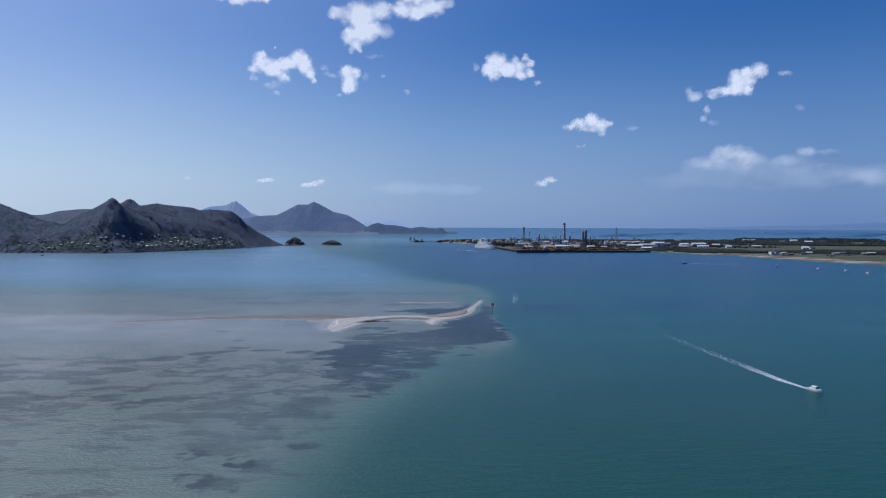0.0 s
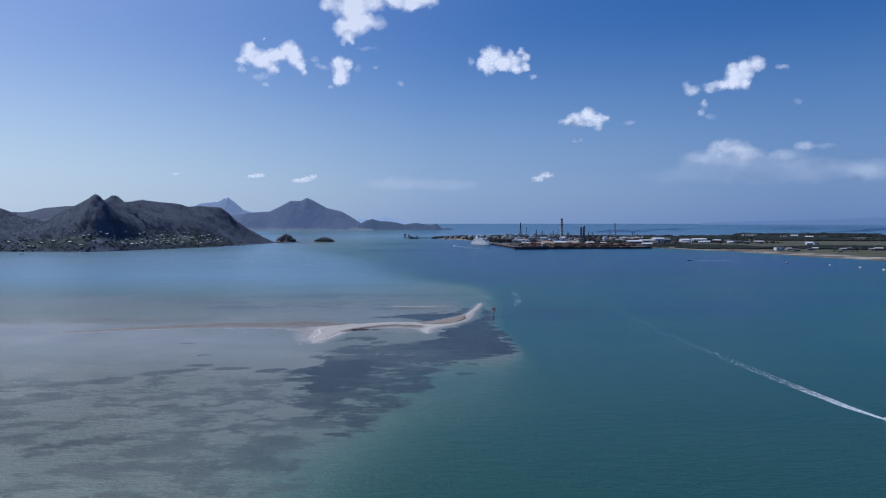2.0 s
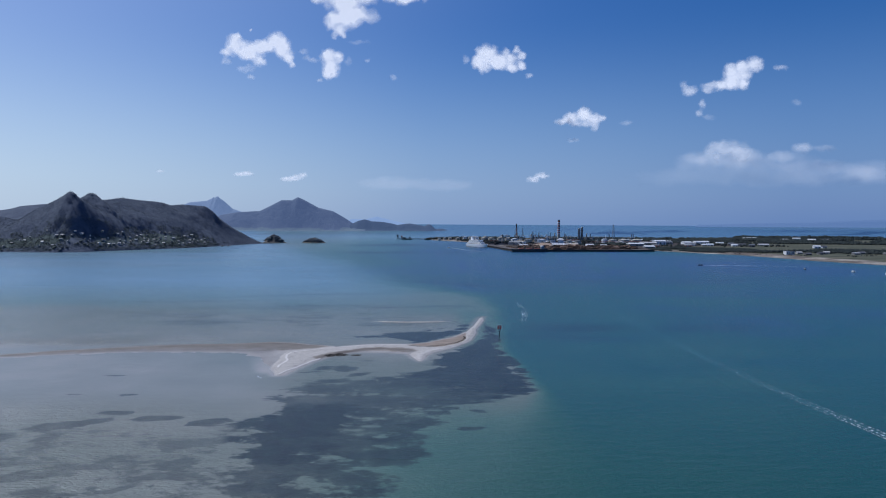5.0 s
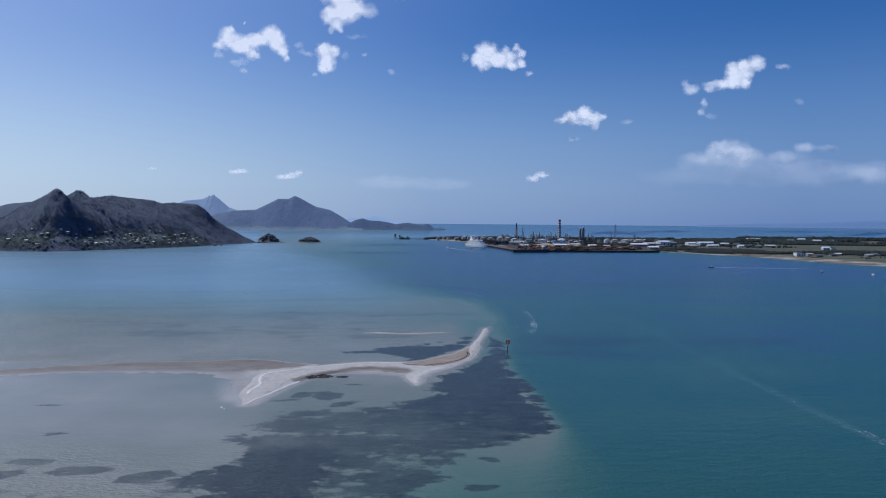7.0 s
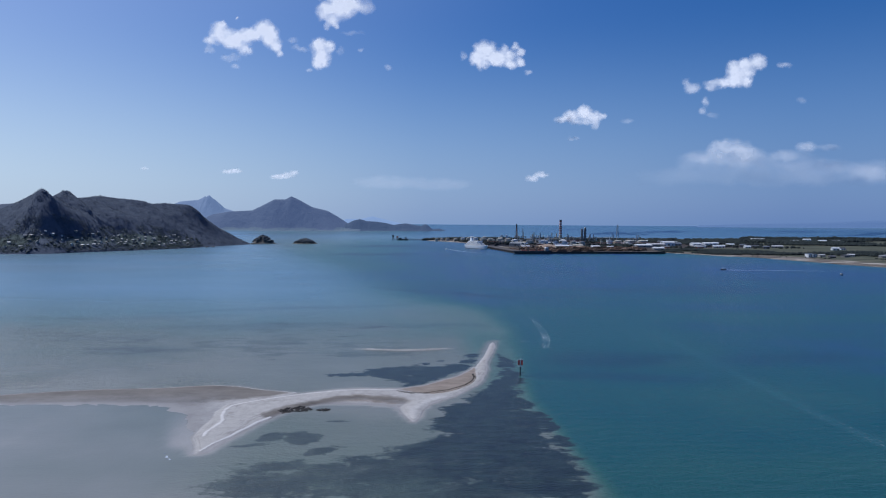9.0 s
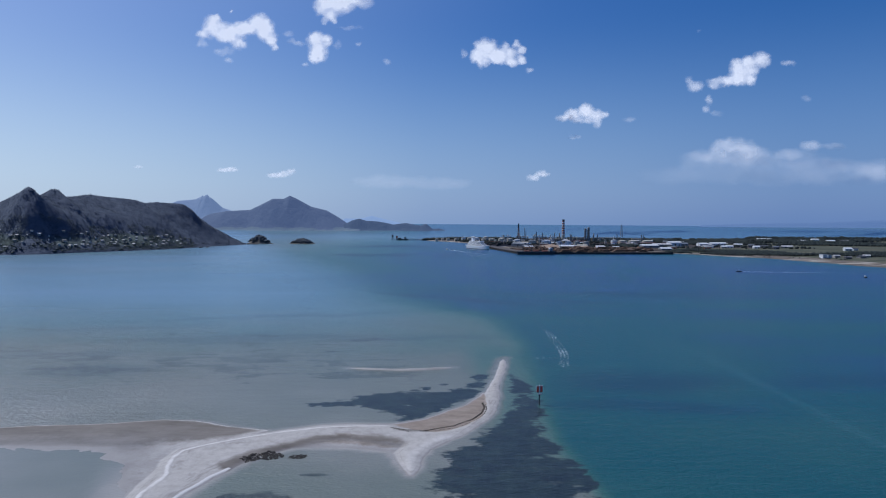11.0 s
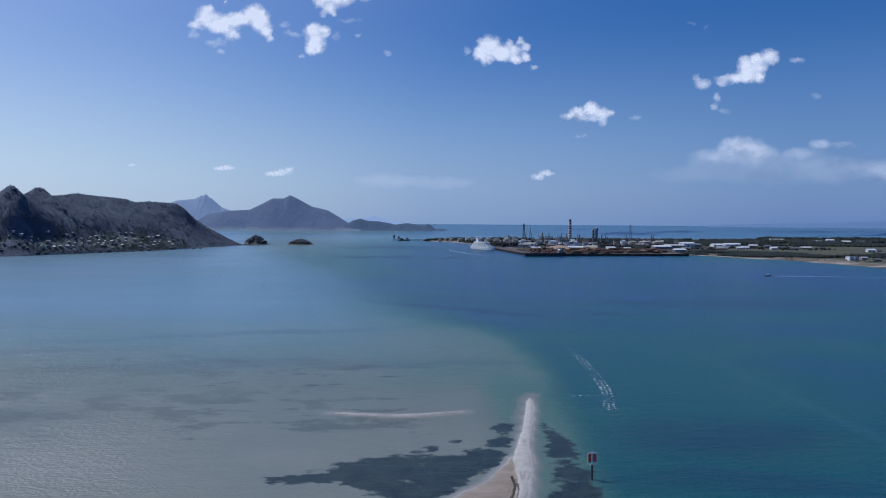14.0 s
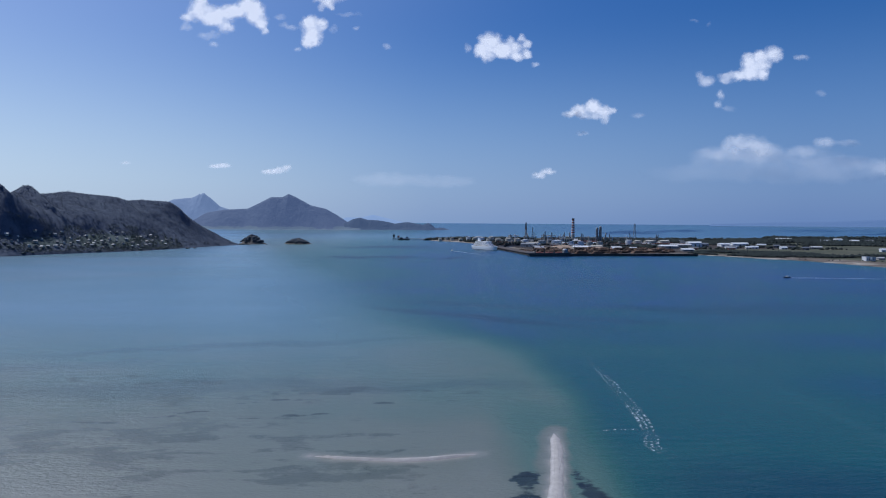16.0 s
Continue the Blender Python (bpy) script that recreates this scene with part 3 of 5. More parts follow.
FAR_PATCHES = [(-165, 568, 34, 14, 10, 0.60), (-185, 598, 30, 14, 0, 0.54), (-150, 552, 22, 10, 0, 0.48), (-110, 575, 40, 12, 5, 0.42), (-100, 640, 60, 11, 4, 0.48), (-50, 652, 60, 9, 4, 0.50),
               (0, 648, 30, 8, 6, 0.50), (-100, 540, 26, 8, 30, 0.27), (-80, 556, 40, 8, 14, 0.27), (-240, 620, 50, 16, 0, 0.52), (-130, 668, 70, 12, -3, 0.44), (-280, 686, 50, 14, 0, 0.48)]
RINGS = [(-67.5, 168, 4.6), (-59, 182, 3.8), (-76, 186, 3.2), (-110, 295, 8.5), (-87, 294, 6), (-63, 264, 7), (-80, 267, 9), (-70, 294, 6), (-54, 255, 6), (-99, 279, 6)]
# soft darker bands in the water: middle, half lengths, turn in degrees, strength
DARK_BANDS = [(84, 551, 44, 24, 0, 0.55), (180, 560, 46, 18, 15, 0.34), (76, 516, 38, 11, -8, 0.42), (15, 862, 112, 13, -33, 0.75), (110, 845, 60, 12, -20, 0.45), (20, 925, 90, 14, -24, 0.5), (215, 905, 130, 26, -6, 0.5), (160, 1150, 130, 50, 0, 0.34), (300, 930, 110, 30, -4, 0.4), (330, 1060, 160, 40, -4, 0.35),
         (-120, 742, 120, 9, 14, 0.22), (-205, 690, 60, 8, 12, 0.2), (-110, 655, 105, 13, 6, 0.26), (-20, 655, 60, 9, 4, 0.24), (-165, 570, 36, 14, 12, 0.22), (-190, 610, 40, 10, 10, 0.2)]


PLAIN_COAST = [(-110, 2890), (-40, 2700), (40, 2560), (84, 2440), (146, 2050), (168, 1850), (186, 1770), (200, 1722), (374, 1745), (526, 1812), (598, 1700), (638, 1570), (660, 1430), (695, 1300),
               (765, 1170), (900, 1050), (1300, 900), (3000, 650), (5200, 500), (5200, 3700), (1600, 3450), (700, 3250), (150, 3080)]


def water_fields(x, y):
    """Depth of the water as a tone from 0 to 1.2, the seagrass on its bed and how closely that stands."""
    d, u, side = along(x, y, CHANNEL)
    soft = pick(u, CHANNEL_SOFT) * (1 + 0.5 * fbm(x, y, 60, 3, 3))
    s = -side * d                                      # positive out in the channel
    bank = 0.17 + 0.07 * smooth(y, 520, 590) + 0.15 * smooth(y, 590, 700) + 0.14 * smooth(y, 680, 880) + 0.30 * smooth(-y, -425, -330) * smooth(x, -70, 10)
    bank = bank + 0.06 * fbm(x, y, 90, 4, 11) - 0.06 * smooth(-x, 60, 200) * smooth(y, 300, 430) * smooth(-y, -600, -470)
    bank = bank + 0.08 * smooth(x, -72, -55) * (1 - smooth(x, -6, 6)) * smooth(y, 375, 395) * (1 - smooth(y, 440, 462))
    bank = bank + 0.15 * smooth(-y, -340, -150) + 0.2 * smooth(x, 4, 24) * smooth(y, 420, 470) * (1 - smooth(y, 600, 650))
    deep = 0.825 + 0.27 * fbm(x, 2.8 * y, 220, 4, 4) + 0.16 * smooth(y, 760, 1100) * smooth(x, -250, 100)
    green = 0.11 * smooth(-y, -800, -250)
    depth = bank + (deep - green - bank) * smooth(s / soft, -0.6, 1.0)
    # tone lowered in the far left bay, partly for the bright sky mirrored there
    depth = depth - 0.46 * smooth(-x, -50, 500) * smooth(y, 950, 1250)
    depth = depth - 0.24 * smooth(depth_in(x, y, PLAIN_COAST), -95, -8) * smooth(x, 480, 600) * (1 + 0.8 * fbm(x, y, 90, 3, 97))  # shallows off the beach
    h = sand_height(x, y)
    depth = np.minimum(depth, 0.01 + 0.13 * smooth(-x, 84, 104) + 0.30 * smooth(-h, -0.02, 0.60) + 1.2 * smooth(-h, 0.5, 0.9))
    tip, _, _ = along(x, y, DRY[20:24] + [(31.5, 604)])
    depth = np.minimum(depth, 0.15 + smooth(tip + 4 * fbm(x, y, 14, 3, 45), 1.0, 11.5))
    # the meadows' margins wander
    far_side = smooth(x, -30, 15)
    wander = 12 - 5 * far_side
    wx, wy = x + wander * fbm(x, y, 26, 5, 71), y + wander * fbm(x, y, 26, 5, 72)
    meadow = depth_in(wx, wy, MEADOW)
    core = np.maximum(smooth(y + 0.8 * x, 360, 440), smooth(-x, 20, 50) * smooth(y, 285, 330) * (1 - smooth(y, 355, 378)))
    mottled = smooth(y, 360, 385) * (1 - smooth(x + 0.5 * (y - 400), -8, 22)) * (1 - smooth(y, 425, 440))
    weed = 0.57 * smooth(meadow, -20 + 14 * far_side, 9 - 6 * far_side) + (0.06 + 0.20 * core) * smooth(meadow, -1, 12)
    cover = (0.88 + 0.40 * core) * smooth(meadow, -14, 0) * (1 - 0.10 * mottled)
    weed = weed + 0.04 * mottled
    lagoon = (0.80 + 0.9 * fbm(x, 1.6 * y, 11, 4, 77) * smooth(y - 0.35 * x, 512, 530)) * smooth(depth_in(x + 0.5 * (wx - x), y + 0.5 * (wy - y), LAGOON), -8, 6)
    weed, cover = np.maximum(weed, lagoon), np.maximum(cover, 1.4 * (lagoon > 0))
    # rings and strands on the flat: ridges of a slow noise
    strand = 1 - smooth(np.abs(fbm(wx, 1.8 * wy, 40, 3, 81)), 0.02, 0.20)
    flat = smooth(-x, 5, 50) * smooth(-y, -365, -315) * (0.75 * smooth(y, 90, 160) + 0.25 * smooth(y, 190, 260)) * smooth(x, -330, -180)
    weed = np.maximum(weed, flat * (0.20 + 0.38 * strand + 0.25 * fbm(x, y, 60, 3, 83)))
    cover = np.maximum(cover, 0.66 * flat)
    # thin brown weed combed by the tide behind the spit
    combed = smooth(-x, -15, 25) * smooth(y + 0.15 * x, 528, 556) * (1 - smooth(y, 596, 635)) * smooth(x, -330, -180)
    strand = 1 - smooth(np.abs(fbm(0.5 * wx + 0.1 * wy, 1.7 * wy - 0.25 * wx, 22, 4, 86)), 0.01, 0.16)
    weed, cover = np.maximum(weed, combed * (0.20 + 0.40 * strand) * (lagoon <= 0)), np.maximum(cover, 0.36 * combed)
    for px, py, a, b, turn, k in FLAT_PATCHES + SPIT_PATCHES + DASHES + FAR_PATCHES:
        far = py > 530 and b > 7
        c, q = math.cos(radians(turn)), math.sin(radians(turn))
        e = np.hypot(((wx - px) * c + (wy - py) * q) / a, ((wy - py) * c - (wx - px) * q) / b)
        near = 1 - smooth(e, 0.3, 1.5)
        weed, cover = np.maximum(weed, (k - (0.06 if far else -0.08)) * near), np.maximum(cover, (0.40 if far else 0.82) * (e < 1.7))
    for px, py, r in RINGS:
        e = np.abs(np.hypot((x - px), (y - py)) - r)
        weed, cover = np.maximum(weed, 0.62 * (1 - smooth(e, 0.4, 2.6))), np.maximum(cover, (0.9 if py < 200 else 0.62) * (e < 3))
    return np.clip(depth, 0, 1.2), weed * smooth(-h, -0.1, 0.25) * (1 - smooth(depth, 0.62, 0.84)), cover


TRACK = [(155, 268), (147, 326), (140.5, 392), (137, 455), (137, 530), (136, 613), (133, 712)]


def dark_band_field(x, y):
    """Soft darker bands, most of them in the deeper channel."""
    wx, wy = x + 26 * fbm(x, y, 40, 5, 74), y + 26 * fbm(x, y, 40, 5, 75)
    out = np.zeros(np.shape(x))
    for px, py, a, b, turn, k in DARK_BANDS:
        c, q = math.cos(radians(turn)), math.sin(radians(turn))
        e = np.hypot(((wx - px) * c + (wy - py) * q) / a, ((wy - py) * c - (wx - px) * q) / b)
        out = np.maximum(out, k * (1 - smooth(e, 0.35, 1.25)))
    return out


def sea_level(y):
    """Flat, but far out the sheet climbs to eye level, so that it ends at the horizon."""
    u = np.clip((y - 4000) / 930, 0, 1)
    return 69.0 * (1 - np.maximum(y, 4000) * ((1 - u) / 4000 + u / 31800)) * (y > 4000)


def build_water():
    xs = np.concatenate([np.linspace(-7000, -620, 34)[:-1], np.arange(-620, -240, 10.0), np.arange(-240, 110, 2.0), np.arange(110, 165, 2.0), np.arange(165, 400, 10.0), np.linspace(400, 7000, 34)])
    ys = np.concatenate([np.linspace(-3500, 20, 20)[:-1], np.arange(20, 140, 6.0), np.arange(140, 680, 2.0), np.arange(680, 1000, 6.0), np.linspace(1000, 4000, 60)[:-1], np.linspace(4000, 4930, 16)])
    gx, gy = np.meshgrid(xs, ys)
    depth, weed, cover = water_fields(gx, gy)
    # where sky sheen and distance haze are put into the water's colour
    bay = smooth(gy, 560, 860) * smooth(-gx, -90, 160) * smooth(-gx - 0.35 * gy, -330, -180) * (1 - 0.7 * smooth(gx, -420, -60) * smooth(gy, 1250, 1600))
    sheen_haze = np.clip(0.62 * bay * (1 + 0.8 * fbm(gx, 2 * gy, 300, 4, 91)) + 0.5 * smooth(gy, 2000, 3600), 0, 1)
    # the water behind the spit lies calm; the wind reaches the open flats
    calm = smooth(-gx, 50, 85) * smooth(gy, 330, 395) * (1 - smooth(gy, 470, 500)) + 0.5 * smooth(-gx, 20, 50) * smooth(gy, 490, 520) * (1 - smooth(gy, 600, 640))
    breeze = smooth(-gx, 45, 120) * (1 - calm) * (1 - smooth(gy, 560, 760)) * (0.75 + 0.8 * fbm(gx, gy, 50, 3, 94))
    algae = 0.85 * smooth(-gy, -450, -190) * smooth(depth, 0.34, 0.56)
    track, far_along, _ = along(gx, gy, TRACK)
    churn = (1 - smooth(track + 2 * fbm(gx, gy, 16, 3, 96), 0.8, pick(far_along, [1.6, 2.2, 3.0, 4.0, 5.0, 6.0]))) * pick(far_along, [0.30, 0.26, 0.20, 0.17, 0.14, 0.0])
    fields = {"churn": churn, "depth": depth, "weed": weed, "cover": cover, "sheen_haze": sheen_haze, "dark_band": dark_band_field(gx, gy), "ripple": 1 - 0.75 * np.clip(calm, 0, 1), "breeze": np.clip(breeze, 0, 1), "algae": algae}
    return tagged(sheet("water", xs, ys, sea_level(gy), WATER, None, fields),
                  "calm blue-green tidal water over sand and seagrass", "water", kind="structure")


def build_sandbar():
    xs, ys = np.arange(-242, 46, 0.5), np.arange(402, 622, 0.5)
    gx, gy = np.meshgrid(xs, ys)
    z, berm, tan, mud_shade = sand_fields(gx, gy)
    return tagged(sheet("sandbar", xs, ys, z, SAND, z > -0.1, {"berm": berm, "tan": tan, "mud_shade": mud_shade}), "pale shell sand spit with wet brown margins", "sandbar", kind="structure")


build_water()
build_sandbar()

# ---- land ----
HILL_COAST = [(-3200, 1420), (-1500, 1500), (-1089, 1545), (-960, 1560), (-850, 1548), (-800, 1580), (-770, 1650), (-715, 1740), (-655, 1840), (-632, 1950),
              (-612, 2080), (-578, 2180), (-572, 2228), (-650, 2420), (-1100, 2640), (-3200, 2800)]
RIDGE = [(-1030, 1700, 66), (-950, 1695, 98), (-924, 1693, 116), (-901, 1692, 131), (-889, 1691, 139), (-876, 1691, 133), (-866, 1700, 122), (-893, 1750, 119), (-896, 1784, 137), (-890, 1797, 138), (-882, 1815, 119), (-872, 1870, 126),
         (-869, 1903, 130), (-838, 1935, 124), (-795, 1980, 119), (-780, 2005, 112), (-762, 2035, 117), (-738, 2072, 115), (-717, 2104, 119), (-696, 2112, 114),
         (-676, 2120, 102), (-644, 2142, 81), (-603, 2182, 50), (-562, 2224, 16)]
LEFT_RIDGE = [(-1500, 1760, 150), (-1290, 1720, 138), (-1193, 1700, 120), (-1149, 1700, 101), (-1104, 1705, 84), (-1044, 1710, 66)]
BUTTRESS = [(-878, 1691, 128), (-850, 1674, 100), (-822, 1656, 66), (-795, 1638, 34)]
BACK_RIDGE = [(-1900, 2420, 90), (-1558, 2400, 104), (-1473, 2400, 118), (-1388, 2400, 127), (-1300, 2400, 128), (-1150, 2330, 110)]


VILLAGE = [(-1100, 1572), (-860, 1562), (-790, 1635), (-725, 1740), (-668, 1840), (-640, 1960), (-670, 1965), (-742, 1845), (-798, 1728), (-852, 1622), (-1090, 1606)]


def ridge_height(x, y, ridge, spread, foot=1.35):
    """Slopes that fall from a ridge, steeper near its top."""
    d, u, _ = along(x, y, [p[:2] for p in ridge])
    top = pick(u, [p[2] for p in ridge])
    r = d / (spread * (1 + 0.32 * fbm(x, y, 130, 4, 21)))
    return top * np.clip(1 - r, 0, 1) ** foot


def hill_height(x, y):
    shore = depth_in(x, y, HILL_COAST)
    h = np.maximum(ridge_height(x, y, RIDGE, 300), ridge_height(x, y, LEFT_RIDGE, 330))
    h = np.maximum(np.maximum(h, ridge_height(x, y, BUTTRESS, 190)), ridge_height(x, y, BACK_RIDGE, 420))
    gully = fbm(x + 0.5 * y, y - 0.5 * x, 120, 5, 31)
    h = h * (1 + 0.40 * gully * smooth(h, 12, 50) * (1 - smooth(h, 92, 126))) * smooth(shore, -6, 135) ** 0.6
    h = h + 4.0 * smooth(shore, -2, 60) + 6 * fbm(x, y, 60, 4, 33) * smooth(shore, 10, 90) * (1 - smooth(h, 90, 120))
    terrace = smooth(depth_in(x, y, VILLAGE), -40, 30) * (1 - smooth(h, 40, 125))  # the settled foot of the hill rises gently
    h = h + 0.6 * terrace * (np.minimum(h, 4 + 0.36 * shore + 4 * fbm(x, y, 30, 3, 39)) - h)
    return np.where(shore > 0, h, -3 + shore * 0.02)


def build_hill():
    xs = np.concatenate([np.arange(-2400, -1320, 18.0), np.arange(-1320, -525, 4.0)])
    ys = np.concatenate([np.arange(1440, 1530, 8.0), np.arange(1530, 2280, 4.0), np.arange(2280, 2720, 18.0)])
    gx, gy = np.meshgrid(xs, ys)
    z = hill_height(gx, gy)
    z = z + (4.2 * np.abs(fbm(gx, gy, 18, 2, 35)) + 1.0 * fbm(gx, gy, 9, 2, 36)) * smooth(z, 3, 14) - 1.0  # tree tops
    village = smooth(depth_in(gx, gy, VILLAGE), -20, 30)
    return tagged(sheet("ground_hill", xs, ys, z, HILL, z > -2.5, {"open": 0.72 * village}), "steep dark bush-covered hill above the bay, tinted blue for haze", "hill", kind="structure")


build_hill()


def scatter(n, x0, x1, y0, y1, seed, keep):
    rng = np.random.default_rng(seed)
    x, y = rng.uniform(x0, x1, n), rng.uniform(y0, y1, n)
    k = keep(x, y, rng)
    return x[k], y[k], rng


def leaves(name, pos, size, material, label, category, seed):
    """Loose leaf clusters, small upturned quads that lie every way."""
    rng = np.random.default_rng(seed)
    n = len(pos)
    a = rng.normal(size=(n, 3)) + (0, 0, 0.7)
    b = np.cross(a, rng.normal(size=(n, 3)))
    c = np.cross(a, b)
    b /= np.linalg.norm(b, axis=1)[:, None]
    c /= np.linalg.norm(c, axis=1)[:, None]
    k = size[:, None]
    stuff(name, np.stack([pos - b * k, pos - c * k * 0.8, pos + b * k, pos + c * k * 0.8], 1).reshape(-1, 3), np.arange(n * 4).reshape(-1, 4), material, label, category)


def hill_bush():
    def keep(x, y, rng):
        s = depth_in(x, y, HILL_COAST)
        v = depth_in(x, y, VILLAGE) > 0
        return (s > 3) & (~v | (rng.random(len(x)) < 0.75)) & (hill_height(x, y) < 30 + 22 * fbm(x, y, 70, 3, 8))
    x, y, rng = scatter(1500, -1500, -560, 1500, 2250, 4, keep)
    size = rng.uniform(0.9, 2.2, len(x)) * (1 + 0.3 * smooth(-hill_height(x, y), -30, -8))
    clumps("bush", np.stack([x, y, hill_height(x, y) + size * 0.05], 1), size, CANOPY, "dense dark native bush on the hillside, tinted blue for haze", "bush", 0.75, 2, ROUGH_LUMPS)
    # garden trees between the houses and along the shore
    def garden(x, y, rng):
        return (depth_in(x, y, VILLAGE) > -26) & (depth_in(x, y, HILL_COAST) > 1) & ((fbm(x, y, 34, 3, 18) > -0.08) | (depth_in(x, y, HILL_COAST) < 22)) & (hill_height(x, y) < 40)
    x, y, rng = scatter(1500, -1110, -600, 1545, 1990, 19, garden)
    size = rng.uniform(1.2, 3.4, len(x))
    clumps("garden_tree", np.stack([x, y, hill_height(x, y) + size * 0.15], 1), size, GARDEN, "dark rounded garden trees among the houses", "trees", 0.8, 9, ROUGH_LUMPS)
    # leaves of the bush and scrub over all the slopes, thinner round the houses
    x, y, rng = scatter(190000, -1420, -560, 1520, 2250, 14, lambda x, y, rng: (depth_in(x, y, HILL_COAST) > 4) & (~inside(x, y, VILLAGE) | (rng.random(len(x)) < np.where(fbm(x, y, 26, 3, 38) > 0.08, 0.3, 0.95))))
    z = hill_height(x, y)
    lift = 1.4 * np.clip(fbm(x, y, 11, 3, 37) * 2.2 + 0.4, 0, 1.3) * smooth(z, 3, 14) * (1 - 0.6 * smooth(z, 85, 115))
    leaves("scrub", np.stack([x, y, z + lift + rng.uniform(-0.4, 0.5, len(x))], 1), rng.uniform(0.4, 1.0, len(x)), LEAF, "dense dark native bush over the whole hill, tinted blue for haze", "bush", 12)
    # fuller crowns between the houses and down to the water
    x, y, rng = scatter(150000, -1110, -590, 1545, 1995, 24, lambda x, y, rng: (depth_in(x, y, VILLAGE) > -14) & (depth_in(x, y, HILL_COAST) > 0.5) & (fbm(x, y, 17, 3, 41) + 0.25 * smooth(-depth_in(x, y, HILL_COAST), -40, -8) > 0.02))
    z = hill_height(x, y)
    crown = np.clip(3 * fbm(x, y, 17, 3, 41) + 0.4, 0, 1) * rng.random(len(x)) ** 0.5
    leaves("garden_scrub", np.stack([x, y, z + 4.0 * crown], 1), rng.uniform(0.4, 0.9, len(x)), GARDEN_LEAF, "green trees and hedges between the houses", "trees", 25)
    # bare crags that crown the ridge
    clumps("crag", [(-885, 1689, 128), (-898, 1690, 124), (-893, 1752, 116), (-893, 1788, 131), (-899, 1796, 126), (-886, 1799, 124), (-869, 1903, 122), (-762, 2036, 109), (-722, 2106, 110)],
           [9, 8, 5, 11, 9, 8, 6, 6, 6], HILL, "dark rocky crags crowning the ridge", "rocks", 1.0, 6, ROUGH_LUMPS)


hill_bush()


def house_model(long, deep, tall, pitch):
    """A weatherboard house with a pitched roof, windows and a door; stands on its floor at z 0."""
    ob = empty("house", Matrix.Identity(4), "small painted house with a pitched roof among bush", "house", "houses on the hillside")
    part("wall", box(-long / 2, -deep / 2, -3, long / 2, deep / 2, tall), WALL, ob)
    part("roof", gable(-long / 2, -deep / 2, long / 2, deep / 2, tall, tall + pitch, 0.7), ROOF, ob)
    for k in range(3):
        x = -long / 2 + long * (k + 0.5) / 3
        if k == 1:
            part("door", box(x - 0.6, -deep / 2 - 0.08, 0.1, x + 0.6, -deep / 2 + 0.02, 2.2), DARK, ob)
        else:
            part("window", box(x - 1.2, -deep / 2 - 0.08, 0.9, x + 1.2, -deep / 2 + 0.02, 2.1), GLASS, ob)
    return ob


def village():
    rng = np.random.default_rng(12)
    models = [house_model(7, 5, 2.2, 1.7), house_model(8, 5.5, 2.6, 1.8), house_model(5, 4.4, 2.2, 1.6)]
    spots = []
    xs, ys = -630 - 440 * rng.random(9000) ** 1.2, rng.uniform(1555, 1990, 9000)
    fit = (depth_in(xs, ys, VILLAGE) > 4) & (xs > -900 - 190 * rng.random(9000) ** 3) & (hill_height(xs, ys) < 48)
    for x, y in zip(xs[fit].tolist(), ys[fit].tolist()):
        if len(spots) < 88 and all(math.hypot(x - a, y - b) > 11 for a, b in spots):
            spots.append((x, y))
    for k, (x, y) in enumerate(spots):
        z = float(hill_height(np.array([x]), np.array([y]))[0]) + 0.3
        m = pose(x, y, z, 0, 0, rng.uniform(-70, 60)) @ Matrix.Scale(rng.uniform(0.62, 1.12), 4)
        model = models[k % 3]
        if k < 3:
            model.matrix_world = m
        else:
            copy_thing(model, m)


village()


def islet(x, y, wide, deep, high, seed):
    """A rocky islet with a cap of bush."""
    xs, ys = np.linspace(x - wide, x + wide, 60), np.linspace(y - deep, y + deep, 40)
    gx, gy = np.meshgrid(xs, ys)
    r = np.hypot((gx - x) / (wide * 0.92), (gy - y) / (deep * 0.92)) + 0.35 * fbm(gx, gy, wide * 0.7, 4, seed)
    z = high * (1 - smooth(r, 0.0, 1.0)) - 2 * smooth(r, 0.85, 1.2) + 2.5 * (r < 0.95) * (0.5 + fbm(gx, gy, 9, 3, seed))
    tagged(sheet("ground_islet", xs, ys, z, ROCK, z > -1.5), "small dark rocky islet topped with bush", "islet", kind="structure")
    rng = np.random.default_rng(seed)
    n = int(wide * 1.6)
    a, q = rng.uniform(0, 6.283, n), np.sqrt(rng.random(n)) * 0.72
    px, py = x + np.cos(a) * q * wide, y + np.sin(a) * q * deep
    pz = high * (1 - smooth(q, 0, 1.0)) + 1.5
    clumps("islet_bush", np.stack([px, py, pz], 1), rng.uniform(2.5, 5, n), CANOPY, "dark scrub covering a rocky islet", "bush", 0.9, seed)


islet(-431, 2320, 46, 24, 14, 3)
islet(-560, 2300, 46, 30, 24, 5)
clumps("shore_rocks", [(-564, 2236, 0.5), (-556, 2232, 0.3), (-548, 2228, 0.2), (-570, 2226, 1), (-508, 2260, 0.2), (-498, 2262, 0.1), (-617, 1960, 0.5), (-606, 1975, 0.4)],
       [6, 5, 4, 7, 4, 3, 5, 4], ROCK, "dark tidal rocks off the headland", "rocks", 0.6)


